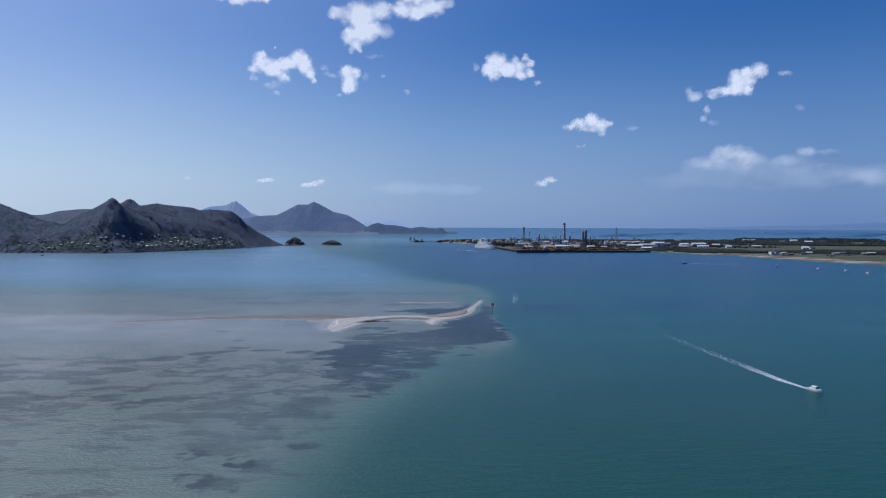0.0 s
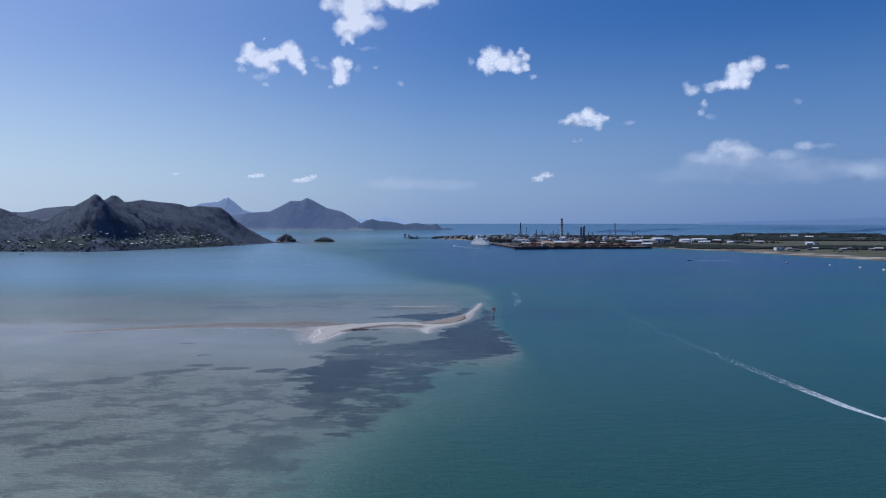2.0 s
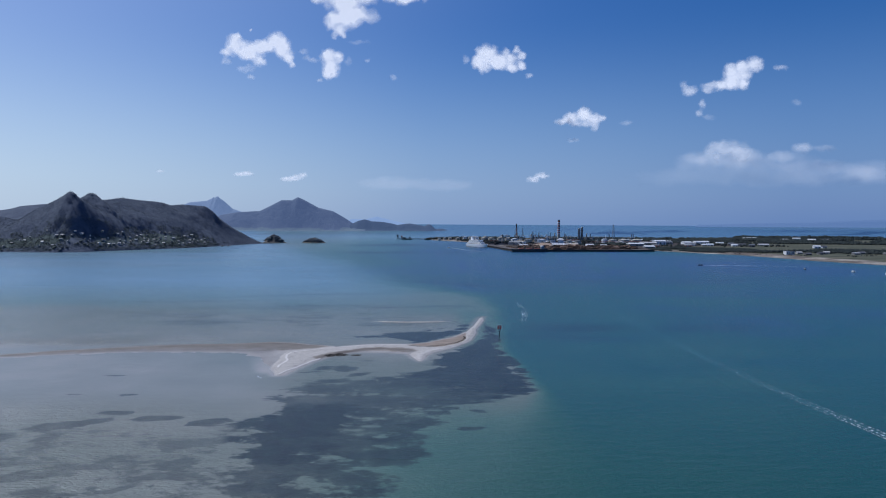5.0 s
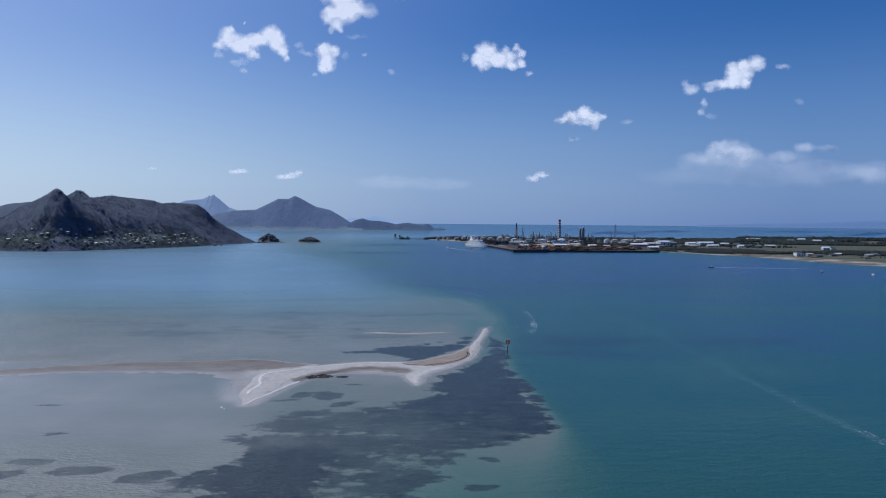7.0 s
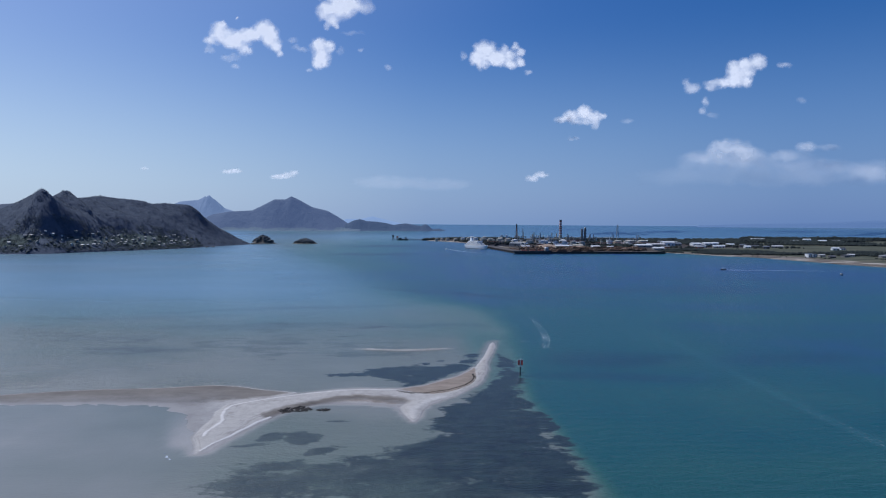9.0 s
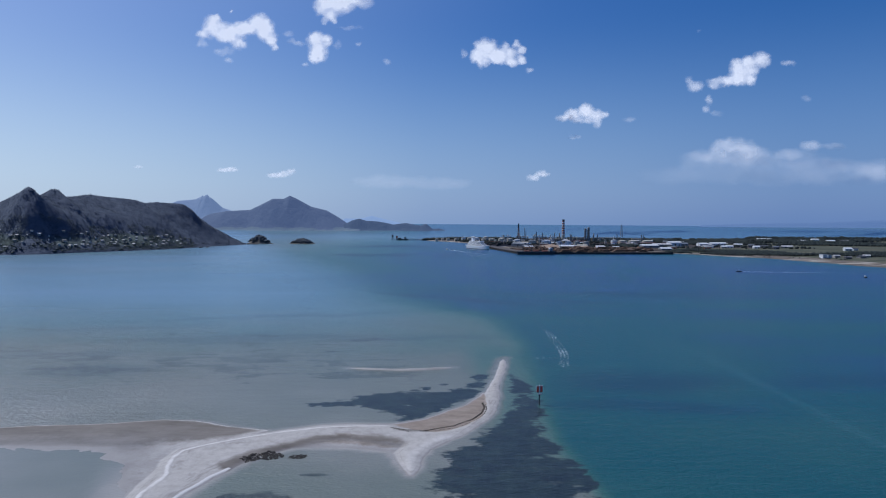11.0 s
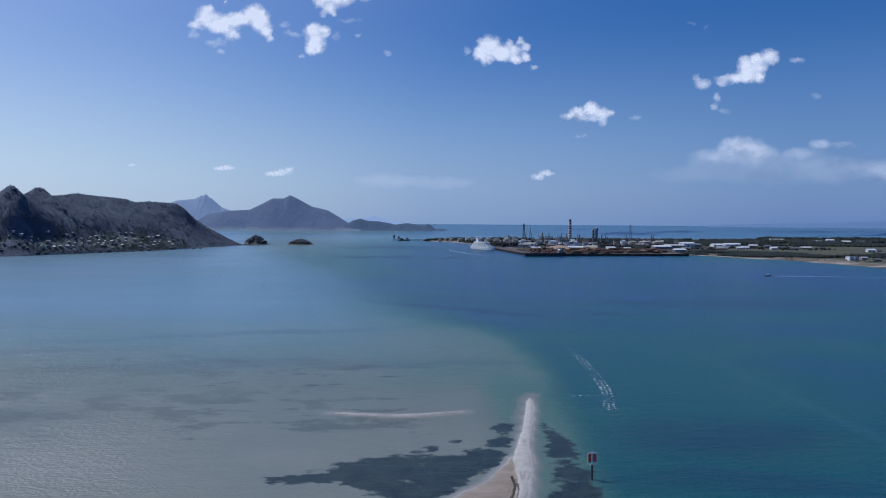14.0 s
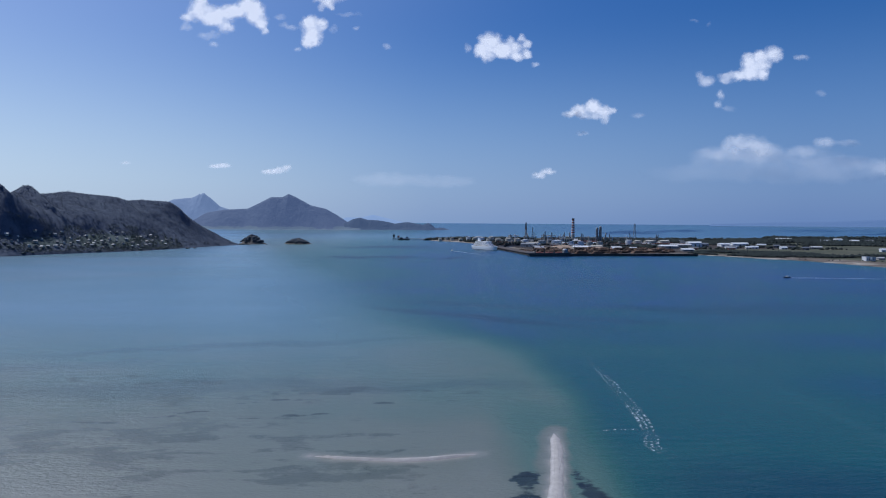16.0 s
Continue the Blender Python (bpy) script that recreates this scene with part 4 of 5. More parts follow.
def far_range(name, ridge, spread, x0, x1, y0, y1, seed, opened, label, material=FAR_HILL):
    xs, ys = np.arange(x0, x1, 8.0), np.arange(y0, y1, 14.0)
    gx, gy = np.meshgrid(xs, ys)
    d, u, _ = along(gx, gy, [p[:2] for p in ridge])
    base = sea_level(gy)
    top = pick(u, [p[2] for p in ridge]) - base
    r = d / (spread * (1 + 0.4 * fbm(gx, gy, 150, 4, seed)))
    z = base + top * (1 - smooth(r, -0.25, 1.0)) ** 0.9 / 0.9 * 0.97 + 26 * fbm(gx, gy, 90, 5, seed) * (1 - smooth(r, 0.5, 1.0)) * smooth(r, 0.12, 0.4) - 3 * smooth(r, 0.9, 1.1)
    field = opened * (1 - smooth(z - base, 8, 30)) * (0.6 + fbm(gx, gy, 200, 3, seed + 2))
    tagged(sheet(name, xs, ys, z, material, z > base - 2, {"open": field}), label, "hills", kind="structure")


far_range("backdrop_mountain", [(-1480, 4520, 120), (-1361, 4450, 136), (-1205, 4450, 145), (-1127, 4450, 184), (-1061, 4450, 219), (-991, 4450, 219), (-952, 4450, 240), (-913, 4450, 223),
                               (-816, 4450, 169), (-719, 4450, 146), (-653, 4450, 108), (-583, 4450, 62)], 190, -1800, -480, 4240, 4700, 41, 1.1, "wooded mountain across the strait, hazed blue-grey")
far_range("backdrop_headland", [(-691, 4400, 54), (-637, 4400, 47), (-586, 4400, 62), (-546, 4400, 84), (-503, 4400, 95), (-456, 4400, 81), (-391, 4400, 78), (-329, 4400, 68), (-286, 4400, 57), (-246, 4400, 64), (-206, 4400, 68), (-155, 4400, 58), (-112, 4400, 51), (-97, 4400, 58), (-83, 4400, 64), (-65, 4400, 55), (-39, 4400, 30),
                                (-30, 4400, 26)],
          85, -760, 60, 4270, 4540, 47, 0.5, "low headland running out to sea, hazed blue-green", CAPE)
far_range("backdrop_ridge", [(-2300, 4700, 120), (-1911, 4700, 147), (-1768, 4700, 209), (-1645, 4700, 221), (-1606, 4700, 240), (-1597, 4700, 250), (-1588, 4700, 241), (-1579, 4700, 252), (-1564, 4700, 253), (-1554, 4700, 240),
                            (-1527, 4700, 222), (-1462, 4700, 163), (-1381, 4700, 136), (-1250, 4700, 110)], 230, -2700, -1000, 4460, 4910, 53, 0.4, "distant ridge with a rocky crown, hazed pale blue", HAZE_HILL)
far_range("backdrop_isle", [(-690, 4850, 72), (-657, 4850, 98), (-551, 4850, 98), (-467, 4850, 120), (-440, 4850, 112), (-383, 4850, 97), (-298, 4850, 74)], 70, -800, -200, 4760, 4925, 57, 0, "island on the horizon, faint and hazed blue", FAINT_ISLE)
far_range("backdrop_coast", [(1900, 4890, 66), (2296, 4890, 80), (2710, 4890, 90), (3164, 4890, 112), (3600, 4890, 120)], 40, 1800, 3700, 4850, 4925, 59, 0, "coast beyond the open sea, faint and hazed blue", FAINT_HILL)

YARD = [(60, 2450), (150, 1800), (240, 1700), (560, 1790), (600, 2000), (900, 2050), (900, 2350), (700, 2700), (300, 2900), (-40, 2830)]


def plain_height(x, y):
    s = depth_in(x, y, PLAIN_COAST)
    return -2.2 + 6.2 * smooth(s, -30 - 45 * smooth(x, 600, 690), 95 + 120 * smooth(x, 600, 690)) + 1.6 * smooth(s, 60, 400) + 1.0 * fbm(x, y, 120, 4, 61)


def build_plain():
    xs = np.concatenate([np.arange(-180, 1200, 12.0), np.linspace(1200, 5200, 80)])
    ys = np.arange(480, 3760, 14.0)
    gx, gy = np.meshgrid(xs, ys)
    z = plain_height(gx, gy)
    yard = smooth(depth_in(gx, gy, YARD), -20, 20)
    tagged(sheet("ground", xs, ys, z, GROUND, z > -1.8, {"ground": yard}), "low sandy coastal plain with paddocks and yards", "ground", kind="structure")


build_plain()


def ground_at(x, y):
    return float(plain_height(np.array([float(x)]), np.array([float(y)]))[0])


# ---- woods on the plain ----
def wood_belt(poly, n, small, large, seed):
    """A belt of pines and scrub inside an outline."""
    px, py = [p[0] for p in poly], [p[1] for p in poly]
    x, y, rng = scatter(n * 2, min(px), max(px), min(py), max(py), seed, lambda a, b, r: inside(a, b, poly) & (fbm(a, b, 90, 3, 80) > -0.09))
    size = rng.uniform(small, large, len(x))
    clumps("wood", np.stack([x, y, plain_height(x, y) + size * 0.6], 1), size, PINES, "dark green belt of coastal pines and scrub", "trees", 1.2, seed + 20, ROUGH_LUMPS)


wood_belt([(545, 1850), (620, 1765), (690, 1705), (770, 1650), (830, 1660), (790, 1770), (740, 1840), (640, 1910)], 5200, 1.5, 3.2, 70)
wood_belt([(800, 1700), (870, 1605), (1000, 1500), (1300, 1350), (2200, 1150), (2300, 1260), (1400, 1490), (1000, 1650), (880, 1740)], 9000, 1.3, 3.0, 71)
wood_belt([(545, 1845), (600, 1765), (640, 1715), (690, 1690), (700, 1720), (620, 1830)], 1300, 1.6, 3.0, 72)
wood_belt([(660, 1650), (740, 1560), (830, 1450), (1000, 1330), (1400, 1180), (1420, 1240), (1020, 1420), (840, 1560), (720, 1660)], 420, 0.8, 1.8, 73)
wood_belt([(640, 2430), (900, 2330), (1300, 2250), (1700, 2200), (1750, 2300), (1300, 2370), (900, 2440), (660, 2500)], 4200, 2.4, 4.4, 74)
wood_belt([(620, 2480), (900, 2420), (1500, 2400), (2600, 2350), (3400, 2300), (3400, 2700), (2400, 2900), (1300, 2980), (700, 2900)], 10000, 3.0, 6.0, 75)
wood_belt([(-70, 2790), (40, 2760), (160, 2720), (260, 2760), (330, 2900), (60, 2950)], 700, 3.0, 5.5, 76)
wood_belt([(300, 2780), (700, 2700), (760, 2820), (330, 2900)], 500, 4.0, 6.5, 77)
wood_belt([(900, 1700), (1300, 1560), (1900, 1500), (2000, 1600), (1400, 1680), (960, 1790)], 3600, 1.5, 3.2, 78)
wood_belt([(500, 2080), (640, 2060), (660, 2110), (520, 2130)], 140, 3.0, 5.0, 79)
# a taller stand of pines on the far edge of the plain
rng = np.random.default_rng(5)
px, py = rng.uniform(1330, 1950, 900), rng.uniform(2930, 3090, 900)
clumps("wood", np.stack([px, py, plain_height(px, py) + rng.uniform(2, 11, 900) * (1 + 0.8 * fbm(px, py, 160, 3, 7))], 1), rng.uniform(3.5, 6.5, 900), PINES, "tall dark stand of pines beyond the paddocks", "trees", 1.2, 99, ROUGH_LUMPS)


# ---- the works: stacks, tanks, sheds ----
def chimney(x, y, z, top, r):
    ob = empty("chimney", pose(x, y, z), "tall refinery chimney with red and white bands and a dark top", "chimney")
    n, h = 18, (top - z) / 18
    for k in range(n):
        m = DARK if k == n - 1 else CREAM if k < 5 else (RUST, WHITE)[k % 2]
        part("band", tube(0, 0, k * h, (k + 1) * h, r * (1.24 - 0.022 * k), r * (1.24 - 0.022 * (k + 1)), 20), m, ob)
    part("rim", tube(0, 0, n * h - 1.2, n * h + 0.4, r * 0.9, r * 0.9, 20), DARK, ob, "dark steel rim")
    part("gallery", tube(0, 0, 11.6 * h, 11.6 * h + 1.2, r * 1.2, r * 1.2, 20), GREY, ob, "grey steel gallery")
    return ob


def lattice_tower(x, y, z, top, wide, name, label, category, bands=0):
    ob = empty(name, pose(x, y, z), label, category)
    h, legs = top - z, []
    for k in range(4):
        a, b = (1, 1, -1, -1)[k], (1, -1, -1, 1)[k]
        foot, head = (a * wide / 2, b * wide / 2, 0), (a * wide / 6, b * wide / 6, h)
        legs.append((Vector(foot), Vector(head)))
        part("leg", rod(foot, head, 0.45), GREY if not bands else DARK, ob)
    steps = 8
    for k in range(steps):
        for j in range(4):
            (f0, h0), (f1, h1) = legs[j], legs[(j + 1) % 4]
            part("brace", rod(f0.lerp(h0, k / steps), f1.lerp(h1, (k + 1) / steps), 0.25, 4), GREY, ob)
    if bands:
        for k in range(bands):
            part("riser", tube(0, 0, h * k / bands, h * (k + 1) / bands, 1.5, 1.5, 12), (RUST, CREAM)[k % 2] if k < bands - 2 else DARK, ob)
    part("platform", box(-wide / 4, -wide / 4, h * 0.93, wide / 4, wide / 4, h * 0.95), GREY, ob)
    return ob


def tank(x, y, r, h, mat, label, dome=0.07):
    r, h = r * 0.86, h * 0.92
    ob = empty("storage_tank", pose(x, y, ground_at(x, y)), label, "tank", "storage tanks of the works")
    part("shell", tube(0, 0, -0.5, h, r, r, 28), mat, ob)
    part("roof", tube(0, 0, h, h + r * dome * 2, r * 1.01, r * 0.35, 28), mat, ob)
    part("rim", tube(0, 0, h - 0.5, h + 0.15, r * 1.02, r * 1.02, 28), GREY, ob)
    part("stair", rod((r * 1.03, -r * 0.2, 0), (r * 0.4, -r * 1.02, h), 0.5, 4), GREY, ob)
    return ob


def shed(x, y, wide, deep, tall, turn, wall, roof, label, pitch=3.2):
    ob = empty("shed", pose(x, y, ground_at(x, y), 0, 0, turn), label, "building")
    part("wall", box(-wide / 2, -deep / 2, -1, wide / 2, deep / 2, tall), wall, ob)
    part("roof", gable(-wide / 2, -deep / 2, wide / 2, deep / 2, tall, tall + pitch, 0.8), roof, ob)
    n = max(2, int(wide / 12))
    for k in range(n):
        c = -wide / 2 + wide * (k + 0.5) / n
        part("door", box(c - 2.2, -deep / 2 - 0.15, 0, c + 2.2, -deep / 2 + 0.05, tall * 0.62), DARK if k % 2 else GREY, ob)
    return ob


def process_unit(x, y, wide, tall, seed):
    rng = np.random.default_rng(seed)
    ob = empty("process_unit", pose(x, y, ground_at(x, y)), "grey steel process rack with pipes and upright vessels", "refinery unit", "process units of the works")
    for i in range(4):
        for j in range(2):
            part("column", box(-wide / 2 + wide * i / 3 - 0.4, -4 + 8 * j - 0.4, 0, -wide / 2 + wide * i / 3 + 0.4, -4 + 8 * j + 0.4, tall), GREY, ob)
    for k in range(1, 4):
        part("deck", box(-wide / 2 - 1, -5, tall * k / 3 - 0.3, wide / 2 + 1, 5, tall * k / 3), DARK, ob)
        part("pipe", rod((-wide / 2 - 3, -3 + k, tall * k / 3 + 0.9), (wide / 2 + 3, -3 + k, tall * k / 3 + 0.9), 0.7), CREAM, ob)
    for k in range(5):
        r, h = rng.uniform(0.8, 2.0), tall * rng.uniform(0.7, 2.3)
        part("vessel", tube(rng.uniform(-wide / 2, wide / 2), rng.uniform(-9, -5.5), 0, h, r, r, 14), (GREY, CREAM, WHITE)[rng.integers(3)], ob)
    return ob


chimney(472, 2740, 4, 84, 5.2)
lattice_tower(304, 2757, 4, 68, 9, "flare_stack", "slim banded flare stack in a steel lattice", "flare stack", 7)
lattice_tower(668, 2650, 4, 66, 9, "lattice_mast", "grey steel lattice mast above the tanks", "mast")
lattice_tower(330, 2770, 4, 50, 5, "lattice_mast", "thin grey lattice mast beside the flare stack", "mast")
twin = empty("column_pair", pose(518, 2545, 4), "two tall grey distillation columns standing side by side", "columns")
for dx, h, r in ((-6, 47, 4.2), (5, 51, 4.6)):
    c = part("column", tube(dx, 0, 0, h, r, r * 0.9, 18), GREY, twin)
    part("cap", tube(dx, 0, h, h + 2.5, r * 0.9, r * 0.3, 18), GREY, c)
    for k in range(1, 5):
        part("gallery", tube(dx, 0, h * k / 5, h * k / 5 + 1, r * 1.3, r * 1.3, 18), DARK, c)

for x, y, r, h, m, lab in ((334, 2300, 17, 12, WHITE, "large white domed storage tank"), (292, 2310, 15, 11, CREAM, "cream steel storage tank"),
                           (348, 2155, 9, 13, WHITE, "white upright storage tank"), (374, 2155, 10, 13, WHITE, "white upright storage tank"),
                           (404, 2180, 10, 12, CREAM, "cream steel storage tank"), (436, 2200, 10, 11, CREAM, "cream steel storage tank"),
                           (546, 2300, 11, 14, WHITE, "white upright storage tank"), (574, 2305, 15, 12, CREAM, "cream steel storage tank"),
                           (618, 2330, 20, 11, CREAM, "broad cream storage tank with a pale roof"), (664, 2340, 20, 11, CREAM, "broad cream storage tank with a pale roof"),
                           (-8, 2690, 7.5, 10, CREAM, "small cream storage tank on the spit"), (14, 2720, 7, 9, CREAM, "small cream storage tank on the spit"),
                           (34, 2690, 8, 10, CREAM, "small cream storage tank on the spit"), (64, 2650, 9, 10, CREAM, "small cream storage tank on the spit"),
                           (92, 2690, 9, 12, WHITE, "small white storage tank on the spit"), (112, 2640, 10, 12, CREAM, "cream steel storage tank"),
                           (138, 2660, 10, 12, WHITE, "white steel storage tank"), (160, 2600, 11, 11, CREAM, "cream steel storage tank"),
                           (186, 2560, 12, 11, CREAM, "cream steel storage tank"), (216, 2520, 13, 12, CREAM, "cream steel storage tank"),
                           (246, 2530, 12, 12, CREAM, "cream steel storage tank"), (260, 2440, 12, 11, WHITE, "white steel storage tank"),
                           (230, 2640, 11, 13, CREAM, "cream steel storage tank"), (130, 2740, 11, 13, WHITE, "white steel storage tank"), (176, 2720, 11, 13, CREAM, "cream steel storage tank")):
    tank(x, y, r, h, m, lab)
for k, (x, y, w, h) in enumerate(((300, 2620, 40, 16), (360, 2600, 46, 18), (420, 2620, 40, 14), (470, 2500, 44, 15), (560, 2560, 40, 14), (620, 2600, 44, 13), (390, 2450, 36, 12), (254, 2720, 34, 15), (700, 2560, 40, 12))):
    process_unit(x, y, w, h, 20 + k)

shed(575, 2050, 46, 22, 6, 8, GREY, WHITE, "long grey shed with a pale roof")
shed(569, 1905, 28, 14, 4, 10, GREY, WHITE, "low store with a pale roof")
shed(679, 2150, 36, 20, 11, 8, WHITE, WHITE, "white two-storey works building")
shed(712, 2170, 26, 18, 7, 8, GREY, GREY, "grey steel workshop building with sheds beside it")
shed(640, 2120, 40, 18, 6, 8, GREY, ROOF, "grey steel workshop building with sheds beside it")
shed(783, 2200, 26, 24, 6, 5, WHITE, WHITE, "white store with a rounded pale roof")
shed(840, 2250, 28, 22, 6, 5, WHITE, WHITE, "white store with a rounded pale roof")
shed(868, 2260, 18, 16, 6, 5, WHITE, WHITE, "small white store with a pale roof")
shed(417, 1950, 22, 10, 4, 6, WHITE, WHITE, "low white office beside the log yard")
shed(455, 1945, 16, 9, 4, 6, WHITE, WHITE, "small white office beside the log yard")
shed(380, 2000, 26, 14, 6, 6, GREY, CREAM, "grey store shed with a cream roof")
shed(330, 1960, 36, 16, 6, 6, CREAM, WHITE, "cream store shed with a pale roof")
shed(225, 2100, 40, 16, 8, -40, GREY, GREY, "long grey shed behind the wharf")
shed(250, 2200, 36, 16, 7, -30, CREAM, CREAM, "long cream shed behind the wharf")
shed(1027, 1900, 18, 10, 5, 0, WHITE, WHITE, "white farm building among the paddocks")
shed(1055, 1915, 12, 9, 4, 0, WHITE, ROOF, "small farm building among the paddocks")
shed(1408, 2700, 26, 14, 10, 0, WHITE, WHITE, "white building at the edge of the woods")
shed(1360, 2690, 40, 12, 5, 0, CREAM, WHITE, "long pale building at the edge of the woods")
shed(1480, 2720, 30, 12, 5, 0, CREAM, WHITE, "long pale building at the edge of the woods")
shed(1540, 2730, 26, 12, 5, 0, WHITE, ROOF, "pale house row at the edge of the woods")
shed(1310, 2880, 60, 14, 6, 0, WHITE, WHITE, "long white building by the far shore")
shed(900, 2080, 34, 12, 4, 4, GREY, ROOF, "low dark-roofed yard building")
shed(960, 2060, 30, 10, 4, 4, GREY, ROOF, "low dark-roofed yard building")
shed(860, 2030, 16, 10, 4, 4, WHITE, WHITE, "low white yard building")
shed(800, 2060, 20, 8, 4, 4, WHITE, WHITE, "low white yard building")
shed(740, 2060, 30, 9, 4, 4, WHITE, ROOF, "low pale yard building")

def copies(model, places, rng, label, category, group):
    for k, (x, y) in enumerate(places):
        m = pose(x, y, ground_at(x, y), 0, 0, rng.uniform(-12, 20))
        if k == 0:
            model.matrix_world = m
        else:
            model = copy_thing(model, m)
        tagged(model, label, category, group)


def light_mast(tall):
    ob = empty("light_mast", Matrix.Identity(4), "tall grey floodlight mast", "mast")
    part("pole", tube(0, 0, -1, tall, 0.45, 0.22, 8), DARK, ob)
    part("lamp_bar", box(-1.6, -0.3, tall - 0.6, 1.6, 0.3, tall), GREY, ob)
    return ob


def pipe_rack(long):
    ob = empty("pipe_rack", Matrix.Identity(4), "rust-brown pipe rack on steel frames", "pipes")
    for k in range(4):
        part("frame", box(-long / 2 + long * k / 3 - 0.4, -2.5, -1, -long / 2 + long * k / 3 + 0.4, 2.5, 6.5), DARK, ob)
    for k in range(3):
        part("pipe", rod((-long / 2 - 2, -1.8 + 1.8 * k, 6.9), (long / 2 + 2, -1.8 + 1.8 * k, 6.9), 0.55), (RUST, CREAM, GREY)[k], ob)
    return ob


def clutter():
    rng = np.random.default_rng(77)

    def spots(n, x0, x1, y0, y1):
        out = []
        while len(out) < n:
            x, y = rng.uniform(x0, x1), rng.uniform(y0, y1)
            if depth_in(np.array([x]), np.array([y]), PLAIN_COAST)[0] > 35:
                out.append((x, y))
        return out
    copies(tank(0, 0, 5, 8, CREAM, "small cream storage tank"), spots(16, 150, 700, 2300, 2760), rng, "small cream storage tank", "tank", "small tanks of the works")
    copies(tank(0, 0, 6, 9, GREY, "small grey storage tank"), spots(14, 150, 760, 2250, 2760), rng, "small grey storage tank", "tank", "small tanks of the works")
    copies(shed(0, 0, 22, 9, 4, 0, RUST, ROOF, "x"), spots(14, 200, 720, 1960, 2500), rng, "low rust-brown shed in the works", "building", "low sheds of the works")
    copies(shed(0, 0, 16, 8, 5, 0, DARK, GREY, "x"), spots(16, 200, 900, 1960, 2600), rng, "low dark steel shed in the works", "building", "low sheds of the works")
    copies(shed(0, 0, 14, 7, 4, 0, CREAM, WHITE, "x"), spots(14, 220, 960, 2000, 2700), rng, "small cream hut with a pale roof", "building", "low sheds of the works")
    copies(pipe_rack(44), spots(12, 180, 700, 2150, 2720), rng, "rust-brown pipe rack on steel frames", "pipes", "pipe racks of the works")
    copies(light_mast(24), spots(16, 190, 700, 1780, 2600), rng, "tall grey floodlight mast", "mast", "floodlight masts of the works")
    x, y, r = scatter(4200, 60, 1000, 1990, 2800, 78, lambda a, b, g: (fbm(a, b, 70, 3, 79) > 0.03) & (depth_in(a, b, PLAIN_COAST) > 40))
    size = r.uniform(1.8, 4.6, len(x))
    clumps("wood", np.stack([x, y, plain_height(x, y) + size * 0.5], 1), size, PINES, "dark shelter trees scattered through the works", "trees", 1.1, 97, ROUGH_LUMPS)


clutter()

# the white house on the beach front, two blocks and a low wing
house = empty("beach_house", pose(779, 1578, ground_at(779, 1578), 0, 0, 12), "large white house of two blocks behind the beach", "house")
part("wall", box(-11, -5, -1, -1.5, 5, 7.5), WHITE, house)
part("wall", box(1, -5, -1, 10, 5, 6.5), WHITE, house)
part("wing", box(-1.5, -2, -1, 1, 4, 4), WHITE, house)
part("roof", box(-11.4, -5.4, 7.5, -1.1, 5.4, 7.9), GREY, house)
part("roof", box(0.6, -5.4, 6.5, 10.4, 5.4, 6.9), GREY, house)
for x in (-9, -5, 3, 7):
    part("window", box(x, -5.1, 1.2, x + 2, -4.95, 3.4), GLASS, house)
    part("window", box(x, -5.1, 4.3, x + 2, -4.95, 5.9), GLASS, house)
cot = [house_model(12, 8, 3.2, 2.0), house_model(16, 9, 3.2, 2.2)]
for k, (x, y, turn) in enumerate(((808, 1590, 5), (840, 1560, 20), (870, 1590, -10), (905, 1540, 15), (800, 1540, 0), (935, 1570, 8), (965, 1530, 12), (1000, 1560, -5), (1040, 1500, 10), (1080, 1530, 4), (1120, 1480, 10), (1170, 1500, 3))):
    m = pose(x, y, ground_at(x, y) + 0.3, 0, 0, turn)
    h = cot[k % 2]
    if k < 2:
        h.matrix_world = m
    else:
        h = copy_thing(h, m)
    tagged(h, "low beachside house with a pitched roof", "house", "houses behind the beach")


# ---- wharf and logs ----
TARRED = worn("tarred_planks", (0.045, 0.037, 0.033), (0.13, 0.105, 0.09), 0.1, 0.9)


def wharf(x, y, turn, long, deep, label):
    """A quay along local x, its face to -y."""
    ob = empty("wharf", pose(x, y, 0, 0, 0, turn), label, "wharf")
    part("deck", box(0, -2, 3.6, long, deep, 4.4), TARRED, ob)
    part("face", box(0, -1.2, -1, long, 0.5, 3.6), TARRED, ob, "dark timber facing")
    me = None
    for k in range(int(long / 8)):
        if me is None:
            p = part("post", tube(0, 0, -2, 4.9, 0.45, 0.4, 8), DARK, ob)
            me = p.data
        else:
            p = new("post", me)
            p.parent = ob
        p.location = (1 + 8 * k, -2.3, 0)
    part("kerb", box(0, -2.3, 4.4, long, -1.6, 4.9), TARRED, ob)


